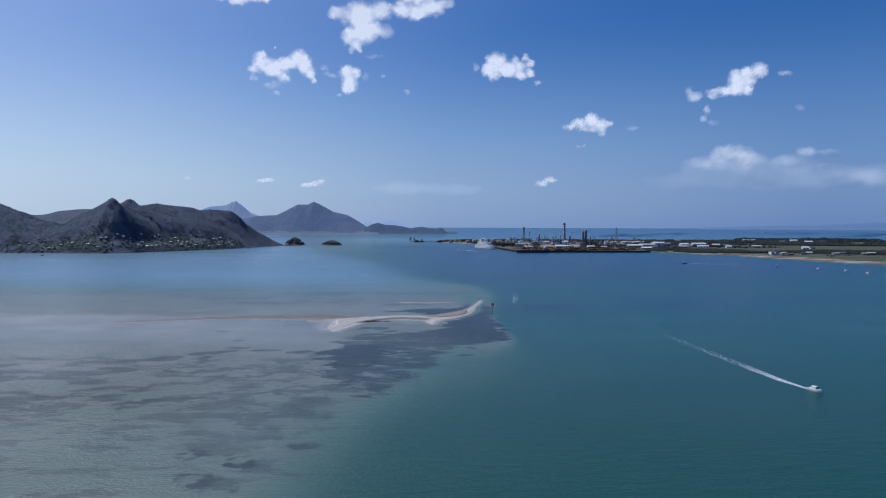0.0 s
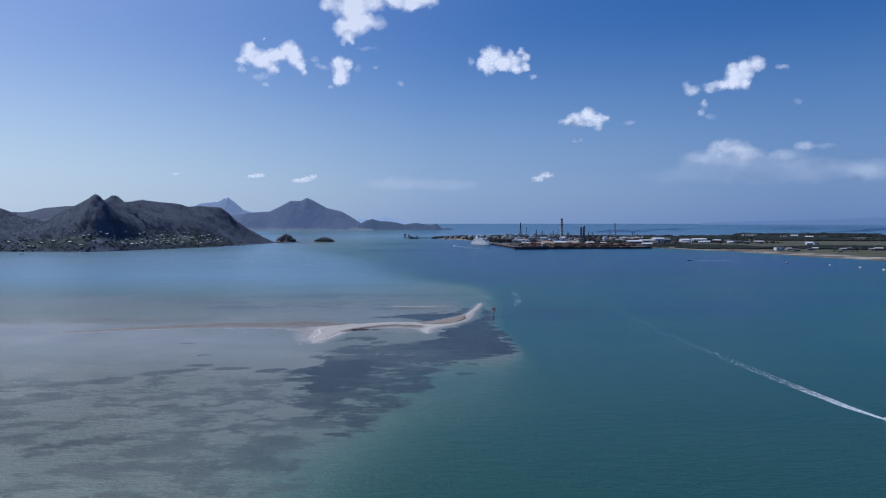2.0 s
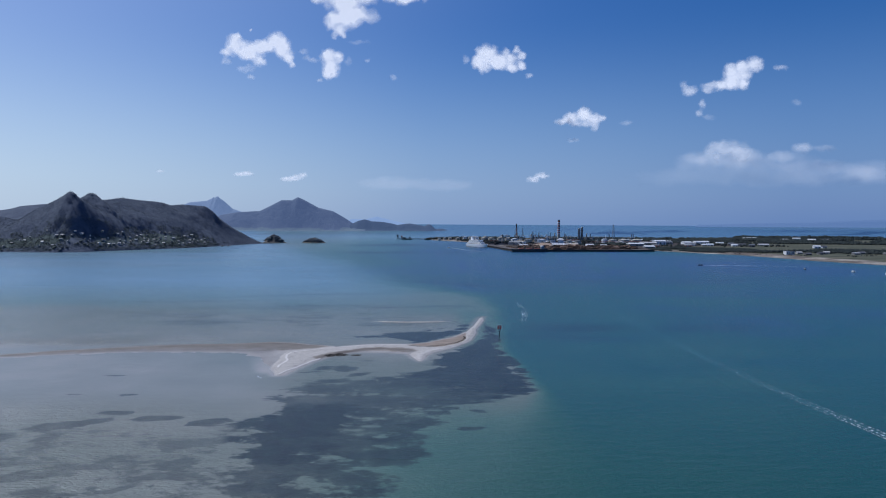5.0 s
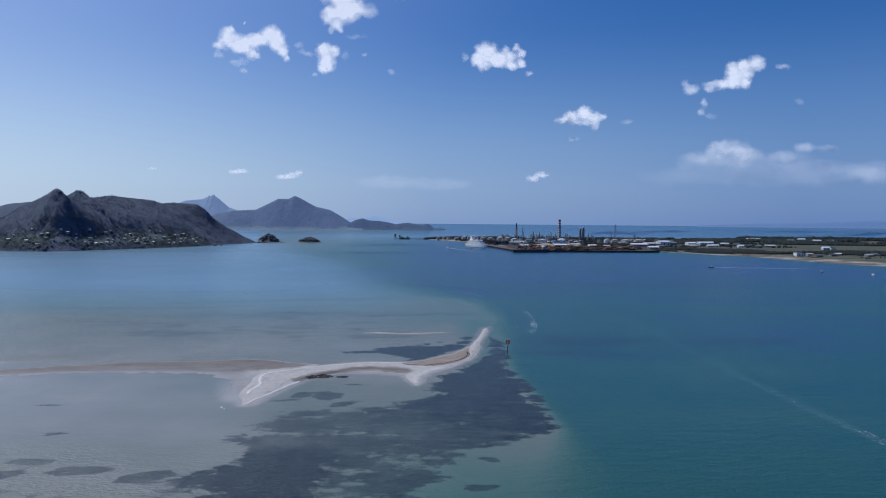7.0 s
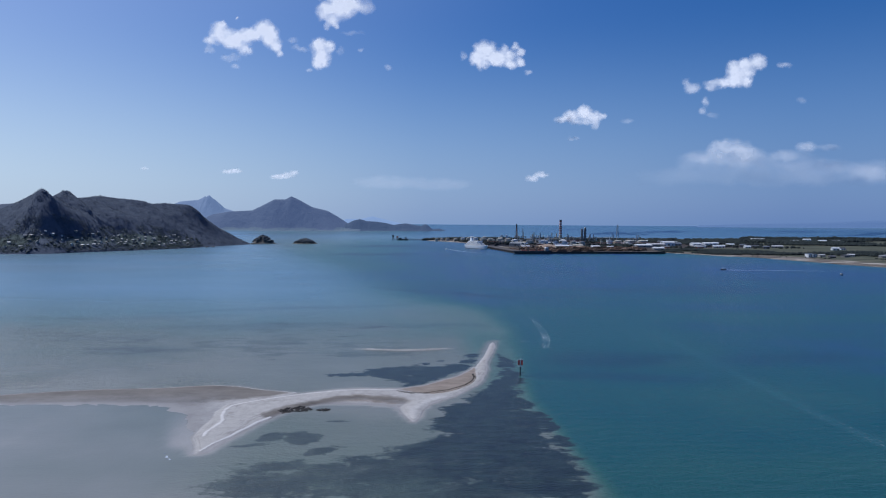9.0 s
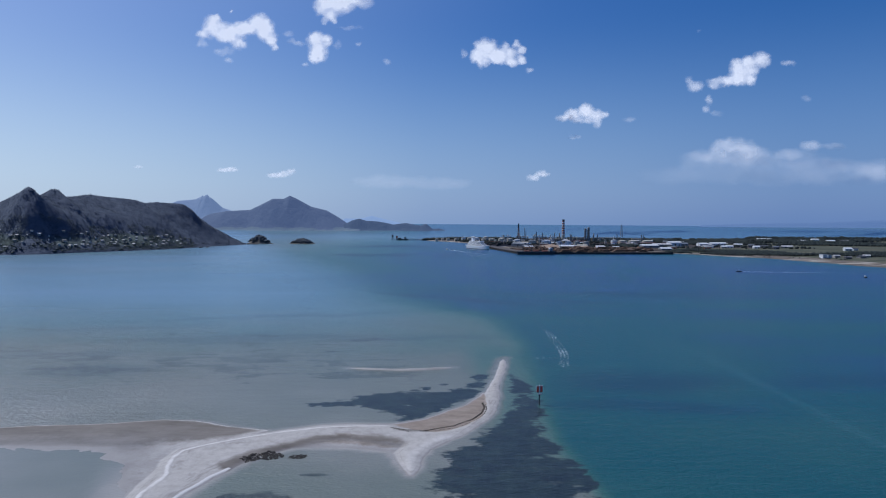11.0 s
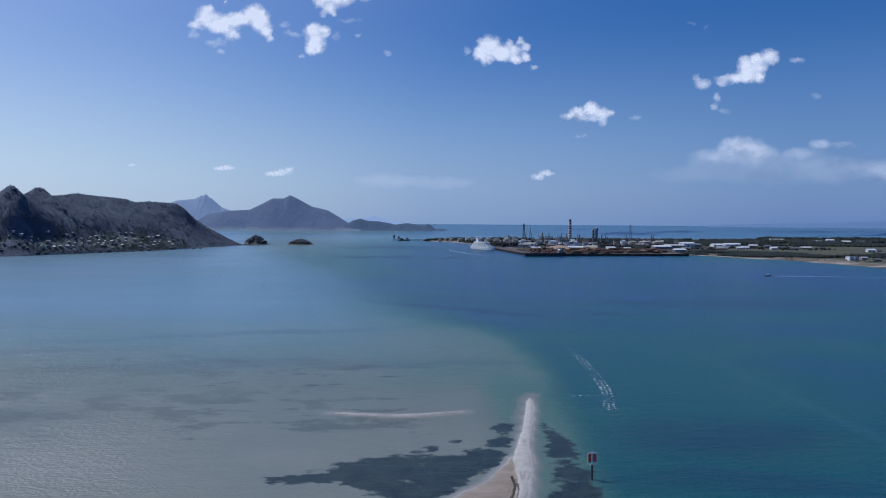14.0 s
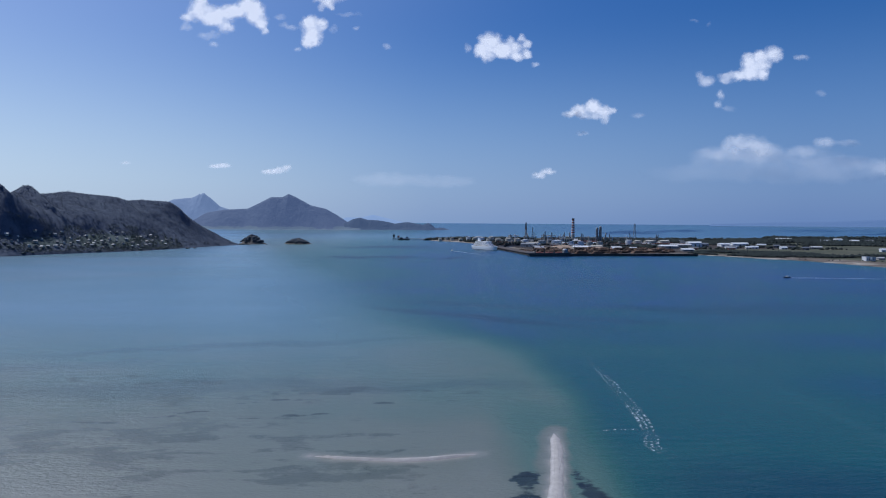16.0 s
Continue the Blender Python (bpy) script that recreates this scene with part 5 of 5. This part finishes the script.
def log_stack(long, rows, seed):
    """Logs lie side by side across the stack, each a six-sided prism."""
    rng = np.random.default_rng(seed)
    ring = np.array([(math.cos(k * math.pi / 3), math.sin(k * math.pi / 3)) for k in range(6)])
    verts, faces = [], []
    for r in range(rows):
        n = int(long / 0.9) - r * 2
        for k in range(n):
            x, z, q = (k - n / 2) * 0.9 + rng.uniform(-0.08, 0.08), 0.42 + r * 0.76, rng.uniform(0.34, 0.5)
            i = len(verts)
            for y in (-3 + rng.uniform(-0.5, 0.5), 3 + rng.uniform(-0.5, 0.5)):
                verts += [(x + c * q, y, z + s * q) for c, s in ring]
            faces += [(i + j, i + (j + 1) % 6, i + 6 + (j + 1) % 6, i + 6 + j) for j in range(6)]
            faces += [tuple(range(i, i + 6)), tuple(range(i + 11, i + 5, -1))]
    me = bpy.data.meshes.new("log_pile")
    me.from_pydata(verts, [], faces)
    me.materials.append(LOGS)
    return tagged(new("log_pile", me), "long pile of brown export logs on the yard", "log pile", "log piles on the yard")


wharf(180, 1714, 7.5, 360, 26, "long dark timber-faced log wharf")
wharf(122, 2130, -82, 400, 30, "dark quay where the cruise ship lies")
stacks = [log_stack(26, 7, 1), log_stack(20, 6, 2), log_stack(30, 8, 3)]
rng, k = np.random.default_rng(8), 0
for row in range(13):
    for col in range(11):
        x, y = 190 + col * 33 + rng.uniform(-4, 4), 1731 + row * 16 + col * 4.2 + rng.uniform(-2, 2)
        if rng.random() < 0.1 or depth_in(np.array([x]), np.array([y]), PLAIN_COAST)[0] < (8 if row < 2 else 22):
            continue
        m = pose(x, y, max(ground_at(x, y), 4.45 if row < 2 else 0) + 0.05, 0, 0, 7.5 + rng.uniform(-4, 4))
        if k < 3:
            stacks[k].matrix_world = m
        else:
            copy_thing(stacks[k % 3], m)
        k += 1


def mound(x, y, a, b, h, mat, label):
    xs, ys = np.linspace(x - a, x + a, 40), np.linspace(y - b, y + b, 30)
    gx, gy = np.meshgrid(xs, ys)
    r = np.hypot((gx - x) / a, (gy - y) / b) + 0.15 * fbm(gx, gy, 20, 3, 3)
    z = ground_at(x, y) - 0.4 + h * np.clip(1.05 - r, 0, 1) ** 0.8 + 0.4 * fbm(gx, gy, 6, 3, 4)
    tagged(sheet("chip_pile", xs, ys, z, mat), label, "pile", kind="stuff")


CHIPS = worn("wood_chips", (0.30, 0.21, 0.15), (0.46, 0.34, 0.25), 0.3, 0.95)
mound(300, 2010, 46, 22, 10, CHIPS, "broad mound of pale brown wood chips")
mound(380, 1985, 40, 16, 6, CHIPS, "broad mound of pale brown wood chips")
mound(480, 1900, 50, 16, 5, worn("bark_mulch", (0.12, 0.08, 0.06), (0.22, 0.15, 0.11), 0.3, 0.95), "low dark mound of bark mulch")


# ---- ships and boats ----
def hull(long, beam, low, high, bow=0.32, flare=1.15, stern=0.75):
    """A ship's hull along x with its bow at +x."""
    rings = []
    for z, wide, reach in ((-low, 0.55, 0.90), (0.0, 0.9, 0.95), (high * 0.6, 1.0, 0.99), (high, 1.0, flare * 0.9 if flare > 1.1 else 1.0)):
        ring = []
        for k in range(25):
            u = k / 24
            if u < 1 - bow:
                w = beam / 2 * wide * (stern + (1 - stern) * min(1, u * 6))
            else:
                q = (u - 1 + bow) / bow
                w = beam / 2 * wide * math.sqrt(max(0, 1 - q ** 1.8))
            ring.append((long * (u - 0.5) * reach, w))
        loop = [(x, w, z + (high * 0.15 * max(0, x / long) if z > 0 else 0)) for x, w in ring] + [(x, -w - 0.01, z + (high * 0.15 * max(0, x / long) if z > 0 else 0)) for x, w in reversed(ring)]
        rings.append(loop)
    return loft(rings)


GLOSS = worn("ship_enamel", (0.84, 0.84, 0.83), (0.90, 0.90, 0.88), 0.1, 0.35)


def cruise_ship(x, y, turn):
    ob = empty("cruise_ship", pose(x, y, 0, 0, 0, turn), "white cruise ship with stacked decks moored at the wharf", "ship")
    part("hull", hull(106, 17, 1.5, 9), GLOSS, ob)
    for k in range(5):
        w = 7.4 - 0.3 * k
        d = part("deck_house", box(-45 + 2.5 * k, -w, 8.3 + 2.5 * k, 34 - 5 * k, w, 10.8 + 2.5 * k, None, 0.3), GLOSS, ob)
        for s in (-1, 1):
            part("window_band", box(-43 + 2.5 * k, s * w - 0.08 + 0.04 * s, 9.2 + 2.5 * k, 31 - 5 * k, s * w + 0.08 + 0.04 * s, 10.0 + 2.5 * k), GLASS, d, "dark band of cabin windows")
        part("front_window", box(34 - 5 * k - 0.05, -w * 0.8, 9.3 + 2.5 * k, 34.1 - 5 * k, w * 0.8, 10.1 + 2.5 * k), GLASS, d)
    part("bridge", box(10, -8.4, 18.2, 18, 8.4, 20.8, None, 0.4), GLOSS, ob)
    part("funnel", loft([[(-26 + a * 5, b * 2.6, 20.5) for a, b in ((-1, -1), (1, -1), (1, 1), (-1, 1))], [(-28 + a * 3, b * 1.8, 29.0) for a, b in ((-1, -1), (1, -1), (1, 1), (-1, 1))]]), GLOSS, ob)
    part("mast", tube(6, 0, 20.5, 28.5, 0.6, 0.2, 8), GLOSS, ob)
    for k in range(6):
        for s in (-1, 1):
            part("lifeboat", box(-36 + 10 * k, s * 8.0 - 0.7, 8.8, -30 + 10 * k, s * 8.0 + 0.7, 10.4, None, 0.35), CREAM, ob, "pale lifeboat")
    part("boot_line", hull(106.1, 17.1, 0.3, 0.7, flare=1.0), DARK, ob, "dark waterline band")


def cargo_ship(x, y, turn):
    ob = empty("cargo_ship", pose(x, y, 0, 0, 0, turn), "dark-hulled log carrier with deck cranes alongside the wharf", "ship")
    part("hull", hull(88, 15, 1.5, 7), DARK, ob)
    part("deck_house", box(29, -5, 6.5, 37, 5, 13, None, 0.3), GREY, ob)
    part("bridge", box(30, -6.5, 13, 35, 6.5, 15.2, None, 0.2), WHITE, ob)
    part("funnel", tube(38, 0, 10, 17, 1.5, 1.2, 14), DARK, ob)
    for k in range(3):
        c = part("crane", tube(-30 + 20 * k, 0, 6, 15, 1.2, 0.9, 10), DARK, ob)
        part("jib", rod((-30 + 20 * k, 0, 14.5), (-42 + 20 * k, -1, 24 - 2 * k), 0.5), DARK, c)
        part("hatch", box(-26 + 20 * k, -5, 7, -14 + 20 * k, 5, 8.6, None, 0.2), RUST, ob)


cruise_ship(104, 2010, -61)
cargo_ship(214, 1709, 7.5)


def jetty():
    ob = empty("jetty", pose(-134, 2800, 0, 0, 0, -14), "long steel tanker jetty with loading towers", "jetty")
    part("deck", box(-52, -4, 5, 70, 4, 6), CONCRETE, ob)
    for k in range(14):
        for s in (-3, 3):
            part("post", tube(-50 + 9 * k, s, -2, 5, 0.6, 0.6, 8), DARK, ob)
    for x, h in ((-48, 20), (-30, 16), (4, 12)):
        for a in (-2.5, 2.5):
            for b in (-2.5, 2.5):
                part("tower_leg", box(x + a - 0.4, b - 0.4, 6, x + a + 0.4, b + 0.4, h), GREY, ob)
        part("tower_house", box(x - 3, -3, h * 0.55, x + 3, 3, h), DARK if x != -30 else RUST, ob)
    barge = empty("barge", pose(-140, 2786, 0, 0, 0, -10), "dark steel barge moored at the jetty", "barge")
    part("hull", hull(44, 10, 1, 4.5), DARK, barge)
    part("deck_house", box(-16, -4, 4, -6, 4, 10, None, 0.2), DARK, barge)


jetty()


def motor_boat(x, y, turn, long=7.5, label="white motor boat under way", mat=None):
    ob = empty("motor_boat", pose(x, y, 0.1, 0, 0, turn), label, "boat")
    part("hull", hull(long, long * 0.36, 0.3, 1.0, 0.45), mat or WHITE, ob)
    part("cabin", box(-long * 0.2, -long * 0.12, 0.9, long * 0.18, long * 0.12, 2.1, None, 0.12), WHITE, ob)
    part("windscreen", box(long * 0.16, -long * 0.11, 1.2, long * 0.2, long * 0.11, 1.9), GLASS, ob)
    part("engine", box(-long * 0.53, -0.3, 0.2, -long * 0.46, 0.3, 1.4, None, 0.08), DARK, ob)


def wake(line, wide, strength, label, arms=((0.0, 1.0),), seed=1):
    """Foam on the water along a line; arms: how far off the line each runs at its old end, and its share of the width."""
    verts, faces, foam = [], [], []
    pts = [Vector((*p, 0)) for p in line]
    fine = [pts[k].lerp(pts[k + 1], j / 16) for k in range(len(pts) - 1) for j in range(16)] + [pts[-1]]
    n = len(fine)
    for off, share in arms:
        base = len(verts)
        for k, p in enumerate(fine):
            u = k / (n - 1)
            a, b = fine[max(0, k - 1)], fine[min(n - 1, k + 1)]
            side = Vector((-(b - a).y, (b - a).x, 0)).normalized()
            mid = p + side * off * (0.25 + 0.75 * min(1, u * 2.5))
            w = wide * share * (0.35 + 0.65 * min(1, u * 4))
            for j, q in enumerate((-1, -0.3, 0.3, 1)):
                v = mid + side * q * w
                verts.append((v.x, v.y, 0.06))
                foam.append((0.05, 1.0, 1.0, 0.05)[j] * float(np.interp(u, np.linspace(0, 1, len(strength)), strength)))
        for k in range(n - 1):
            for j in range(3):
                i = base + k * 4 + j
                faces.append((i, i + 1, i + 5, i + 4))
    me = bpy.data.meshes.new("wake")
    me.from_pydata(verts, [], faces)
    me.attributes.new("foam", "FLOAT", "POINT").data.foreach_set("value", np.array(foam, np.float32))
    me.materials.append(FOAM)
    tagged(new("wake", me), label, "wake", kind="stuff")


motor_boat(155.5, 269, -68, 6.2)
wake([(155, 272), (151, 288), (147, 326), (140.5, 392), (137, 455), (137, 530)], 1.1, [1.0, 0.8, 0.44, 0.26, 0.16, 0.0],
     "white foaming wake behind a fast boat", ((-1.9, 1.0), (1.9, 0.9), (0.2, 0.8)))
wake([(65.5, 735), (66.5, 700), (66, 668), (65, 640), (63.5, 616), (61, 600), (58, 588), (60, 572)], 1.5, [0.0, 0.24, 0.34, 0.22, 0.42, 0.26, 0.38, 0.0], "broken line of old foam drifting in the channel", ((-1.6, 0.9), (1.8, 0.8), (0.0, 0.8)))
wake([(-84, 417), (-82, 412), (-79, 409)], 1.0, [0.2, 0.5, 0.2], "small wave breaking off the spit's hook")
wake([(44, 602), (52, 604), (60, 604), (68, 605)], 0.8, [0.3, 0.38, 0.33, 0.1], "thin streak of foam near the beacon")
motor_boat(438, 1222, 178, 9, "dark launch under way off the beach", DARK)
wake([(444, 1222), (490, 1219), (540, 1214), (640, 1206)], 2.6, [0.8, 0.55, 0.5, 0.3], "long pale wake behind a launch")
motor_boat(20, 1936, 109, 10, "small launch heading along the shipping channel")
wake([(22, 1930), (60, 1815), (100, 1700), (165, 1513)], 3.4, [0.9, 0.6, 0.45, 0.2], "long white wake crossing the shipping channel")
for x, y, turn, lab, m in ((610, 1084, 80, "white launch on its mooring", WHITE), (624, 1031, 75, "white launch on its mooring", WHITE), (566, 1133, 70, "dark launch on its mooring", DARK), (628, 983, 85, "white launch on its mooring", WHITE), (-919, 1443, 60, "dark launch off the headland", DARK)):
    motor_boat(x, y, turn, 9, lab, m)


# ---- the beacon ----
def beacon(x, y):
    ob = empty("channel_beacon", pose(x, y, 0, 0, 0, 6), "red channel beacon board on a dark pile in the water", "beacon")
    part("post", tube(0, 0, -2, 4.0, 0.30, 0.26, 14), DARK, ob)
    part("post", tube(0, 0.12, 3.9, 7.2, 0.09, 0.09, 10), WHITE, ob)
    part("platform", box(-0.7, -0.6, 3.85, 0.7, 0.6, 4.0, None, 0.03), GREY, ob)
    for s in (-1, 1):
        part("rail", rod((s * 0.65, -0.55, 4.0), (s * 0.65, -0.55, 4.6), 0.04), WHITE, ob)
        b = part("board", box(s * 0.68 - 0.46, -0.04, 4.75, s * 0.68 + 0.46, 0.04, 7.05, None, 0.02), RED, ob)
        b.rotation_euler = (0, 0, radians(-10 * s))
    for k in range(5):
        part("rung", box(-0.2, -0.34, 0.6 + 0.6 * k, 0.2, -0.28, 0.66 + 0.6 * k), GREY, ob)
    for z in (4.62, 7.08):
        part("frame", box(-1.25, -0.10, z, 1.25, 0.08, z + 0.14, None, 0.02), WHITE, ob, "white board frame")
    for x0 in (-1.25, 1.13, -0.16):
        part("frame", box(x0, -0.11, 4.76, x0 + (0.12 if abs(x0) > 1 else 0.3), 0.06, 7.08, None, 0.02), WHITE, ob, "white board frame")
    part("lantern", tube(0, 0, 7.2, 7.65, 0.13, 0.10, 10), WHITE, ob)


beacon(35.3, 518)


# ---- things washed up on the spit ----
def wrack():
    rng = np.random.default_rng(31)
    line = np.array([(-19, 487.5), (-14, 485), (-7, 485.5), (2, 490.5), (9, 498.5), (12.5, 506), (14, 513), (13.6, 519)])
    u = rng.uniform(0, len(line) - 1, 1800)
    second = np.arange(1800) % 3 == 0
    x = np.interp(u, np.arange(len(line)), line[:, 0]) + rng.normal(0, 0.14, 1800) + 0.8 * second
    y = np.interp(u, np.arange(len(line)), line[:, 1]) + rng.normal(0, 0.18, 1800) - 1.6 * second
    clumps("wrack_line", np.stack([x, y, sand_height(x, y)], 1), rng.uniform(0.10, 0.30, 1800) * (1 - 0.45 * second), worn("dry_weed", (0.03, 0.025, 0.02), (0.10, 0.08, 0.06), 2, 0.95),
           "dark line of washed-up weed along the spit", "seaweed", 0.5, 3, ROUGH_LUMPS)
    x, y = rng.uniform(-63, -42, 2600), rng.uniform(452, 467, 2600)
    grown = fbm(x, y, 6, 4, 23) - 0.10 * np.hypot((x + 53) / 7, (y - 460 - 0.3 * (x + 53)) / 2.6) > 0.0
    x, y = x[grown], y[grown]
    clumps("mussel_rocks", np.stack([x, y, np.maximum(0, sand_height(x, y))], 1), rng.uniform(0.12, 0.42, len(x)), worn("mussel_rock", (0.012, 0.010, 0.009), (0.045, 0.036, 0.028), 1, 0.9),
           "patch of dark brown mussel-covered stones", "rocks", 0.5, 4, ROUGH_LUMPS)


wrack()


# ---- clouds ----
def cloud(place, grain, blobs, label, seed, ragged=1.0):
    """A cumulus or a veil: one billowing skin of droplets that frays out at its margins; grain: metres to a unit of the plan;
    blobs: (x, z, half length, half height, density) about place."""
    b = np.array(blobs, float)
    lo, hi = (b[:, :2] - 1.7 * b[:, 2:4]).min(0), (b[:, :2] + 1.7 * b[:, 2:4]).max(0)
    xs, zs = np.arange(lo[0], hi[0], 0.9), np.arange(lo[1], hi[1], 0.8)
    gx, gz = np.meshgrid(xs, zs)
    s = float(np.median(b[:, 3]))
    q = [g + ragged * (0.55 * s * fbm(gx, gz, 1.5 * s, 4, seed + 3 * j) + 0.6 * s * fbm(gx, gz, 0.7 * s, 3, seed + 3 * j + 1)) for j, g in enumerate((gx, gz))]
    clear, near = np.ones(gx.shape), np.zeros(gx.shape)
    for x, z, a, c, w in b:
        e = np.hypot((q[0] - x) / a, (q[1] - z) / c)
        clear *= 1 - w * np.clip(1 - smooth(e, 0.2, 1.25), 0, 1)
        near = np.maximum(near, np.sqrt(np.clip(1.3 - e, 0, 1.3)) * min(a, c))
    solid = 1 - clear
    lace = fbm(gx, 1.2 * gz, 1.1 * s, 4, seed + 40)
    body = np.clip(1.2 * solid * (1 + 1.5 * ragged * lace * (1 - 0.55 * solid)) - 0.06, 0, 0.97)
    y = 2.2 * gz - 0.10 * near + 0.07 * s * fbm(gx, gz, 1.1 * s, 3, seed + 60)
    i = (np.arange(len(zs) - 1)[:, None] * len(xs) + np.arange(len(xs) - 1)).ravel()
    quads = np.stack([i, i + 1, i + len(xs) + 1, i + len(xs)], 1)
    quads = quads[(body > 0.006).ravel()[quads].any(1)]
    used, flat = np.unique(quads, return_inverse=True)
    sight_stretch = 1 + y * grain / (place[1] - 200)  # stretched along the camera's sight lines, so the backward lean doesn't show
    skin = np.stack([(gx * grain + place[0]) * sight_stretch, y * grain + place[1], 69 + (gz * grain + place[2] - 69) * sight_stretch], -1)
    ob = stuff("cloud", skin.reshape(-1, 3)[used], flat.reshape(-1, 4), CLOUD, label, "cloud")
    ob.data.attributes.new("vapour", "FLOAT", "POINT").data.foreach_set("value", body.ravel()[used].astype(np.float32))
    ob.data.polygons.foreach_set("use_smooth", np.ones(len(quads), bool))


FAIR = "small white fair-weather cumulus cloud in blue sky"
cloud((-473, 1800, 500), 1.41, [(6, 8, 22, 14, 0.85), (-38, 14, 18, 20, 1), (-15, 2, 22, 18, 1), (5, -16, 14, 10, 0.7), (-55, 0, 12, 10, 0.7), (-34, 28, 6, 8, 0.8), (36, 20, 17, 19, 1), (48, 8, 16, 20, 1), (58, -8, 10, 14, 0.8), (20, 12, 14, 13, 0.9),
                               (63, -22, 6, 8, 0.6), (-12, -44, 8, 6, 0.22), (-56, -16, 10, 8, 0.3), (-8, 39, 3, 3, 0.5), (-20, -28, 20, 8, 0.28), (84, 2, 12, 5, 0.25)], FAIR, 1)
cloud((-284, 1800, 475), 1.41, [(-4, 10, 16, 16, 1), (0, -10, 17, 17, 1), (14, 10, 11, 12, 0.8), (-4, -20, 11, 10, 0.8), (-44, 8, 10, 7, 0.25), (-30, 4, 12, 5, 0.25), (-22, -30, 7, 5, 0.3), (32, 2, 8, 8, 0.2), (66, 5, 5, 4, 0.25), (112, -24, 7, 6, 0.25)], FAIR, 21)
cloud((-343, 2430, 779), 1.9, [(5, 4, 30, 24, 1), (-22, -4, 16, 16, 0.9), (28, 8, 20, 16, 0.9), (-8, -20, 13, 11, 0.8), (52, 4, 15, 15, 0.3), (-17, -30, 6, 6, 0.4), (0, 36, 34, 26, 1), (44, 42, 24, 20, 0.8), (-44, 40, 22, 14, 0.7), (22, -40, 26, 5, 0.2)],
      "large ragged white cumulus cloud overhead", 31)
cloud((-130, 2430, 856), 1.9, [(-30, 8, 22, 17, 1), (0, 0, 24, 16, 1), (28, 10, 24, 17, 1), (54, 18, 16, 13, 0.7), (0, 34, 40, 22, 1), (-56, 14, 12, 9, 0.5)], FAIR, 41)
cloud((-729, 2430, 921), 1.9, [(-70, 0, 22, 12, 0.9), (-34, -4, 26, 14, 1), (10, 0, 28, 14, 1), (50, 6, 24, 13, 0.9), (-10, 24, 60, 20, 1)], FAIR, 51)
cloud((368, 4700, 1224), 3.93, [(20, -3, 24, 13, 0.75), (-15, 2, 22, 22, 1), (-26, -8, 17, 15, 1), (2, -8, 16, 13, 1), (-20, -20, 13, 10, 0.7), (18, 10, 9, 7, 0.6), (38, 12, 9, 7, 0.6), (47, 2, 8, 9, 0.65), (46, -14, 10, 9, 0.75), (28, -18, 12, 9, 0.85),
                                (10, -12, 13, 11, 0.9), (-52, -4, 6, 8, 0.3), (60, -31, 9, 6, 0.35)], FAIR, 61)
cloud((968, 4700, 812), 3.93, [(7, 4, 14, 15, 0.95), (-16, -2, 17, 11, 0.8), (-34, -8, 14, 7, 0.55), (24, -2, 15, 11, 0.8), (40, -1, 8, 5, 0.5), (26, -18, 8, 9, 0.4), (-13, -40, 15, 4, 0.25), (82, -9, 13, 5, 0.25), (4, -12, 30, 6, 0.5)], FAIR, 71)
cloud((2064, 4700, 1100), 3.93, [(0, 4, 26, 13, 0.8), (-34, -16, 22, 9, 0.55), (28, 22, 16, 15, 0.9), (8, 15, 15, 14, 0.85), (-15, 11, 13, 14, 0.8), (-10, -9, 18, 17, 0.95), (8, -12, 13, 11, 0.8), (-30, -14, 12, 10, 0.7), (-54, -20, 14, 10, 0.5), (-85, -24, 16, 11, 0.45), (-96, -14, 8, 7, 0.3),
                                 (-62, -48, 8, 11, 0.35), (-68, -64, 8, 8, 0.3), (-50, -71, 16, 5, 0.2), (75, 16, 16, 6, 0.35), (106, -44, 12, 8, 0.16), (-104, 76, 10, 4, 0.14), (-80, 70, 6, 4, 0.14)], "slanting white cumulus cloud with ragged edges", 81)
BANK = "broad grey-white bank of cumulus low over the sea"
cloud((2029, 4650, 571), 3.93, [(-5, 8, 36, 15, 0.38), (-34, 2, 24, 15, 0.34), (20, -2, 30, 15, 0.28), (85, -6, 26, 12, 0.24), (120, 6, 20, 13, 0.32), (158, 8, 25, 8, 0.22), (-70, -10, 30, 10, 0.14), (-14, -16, 70, 14, 0.18)], BANK, 91, 0.8)
cloud((2040, 4700, 540), 3.93, [(-14, -4, 80, 24, 0.17), (84, -6, 80, 22, 0.17), (182, -16, 64, 14, 0.14), (-74, -10, 44, 20, 0.12), (240, -28, 50, 18, 0.18)], BANK, 92, 0.6)
cloud((2260, 4720, 430), 3.93, [(-200, -10, 90, 26, 0.08), (-90, 0, 100, 30, 0.11), (20, -4, 110, 30, 0.13), (130, 0, 100, 30, 0.13), (230, 4, 80, 28, 0.13)], BANK, 101, 0.4)
LOW = "thin flat cloud low over the horizon"
cloud((-723, 2500, 243), 2.0, [(-6, 0, 12, 4, 0.6), (8, 1, 12, 4.5, 0.6), (-150, 4, 9, 3, 0.3)], LOW, 111)
cloud((-544, 2500, 229), 2.0, [(-8, -2, 16, 5, 0.5), (8, 1, 15, 6, 0.55), (20, 6, 8, 5, 0.45)], LOW, 121)
cloud((670, 4700, 393), 3.93, [(-8, -3, 14, 6, 0.55), (8, 3, 13, 6, 0.6)], LOW, 131)
cloud((-150, 4700, 345), 3.93, [(-60, 0, 70, 16, 0.14), (40, -2, 80, 14, 0.14)], LOW, 141, 0.5)
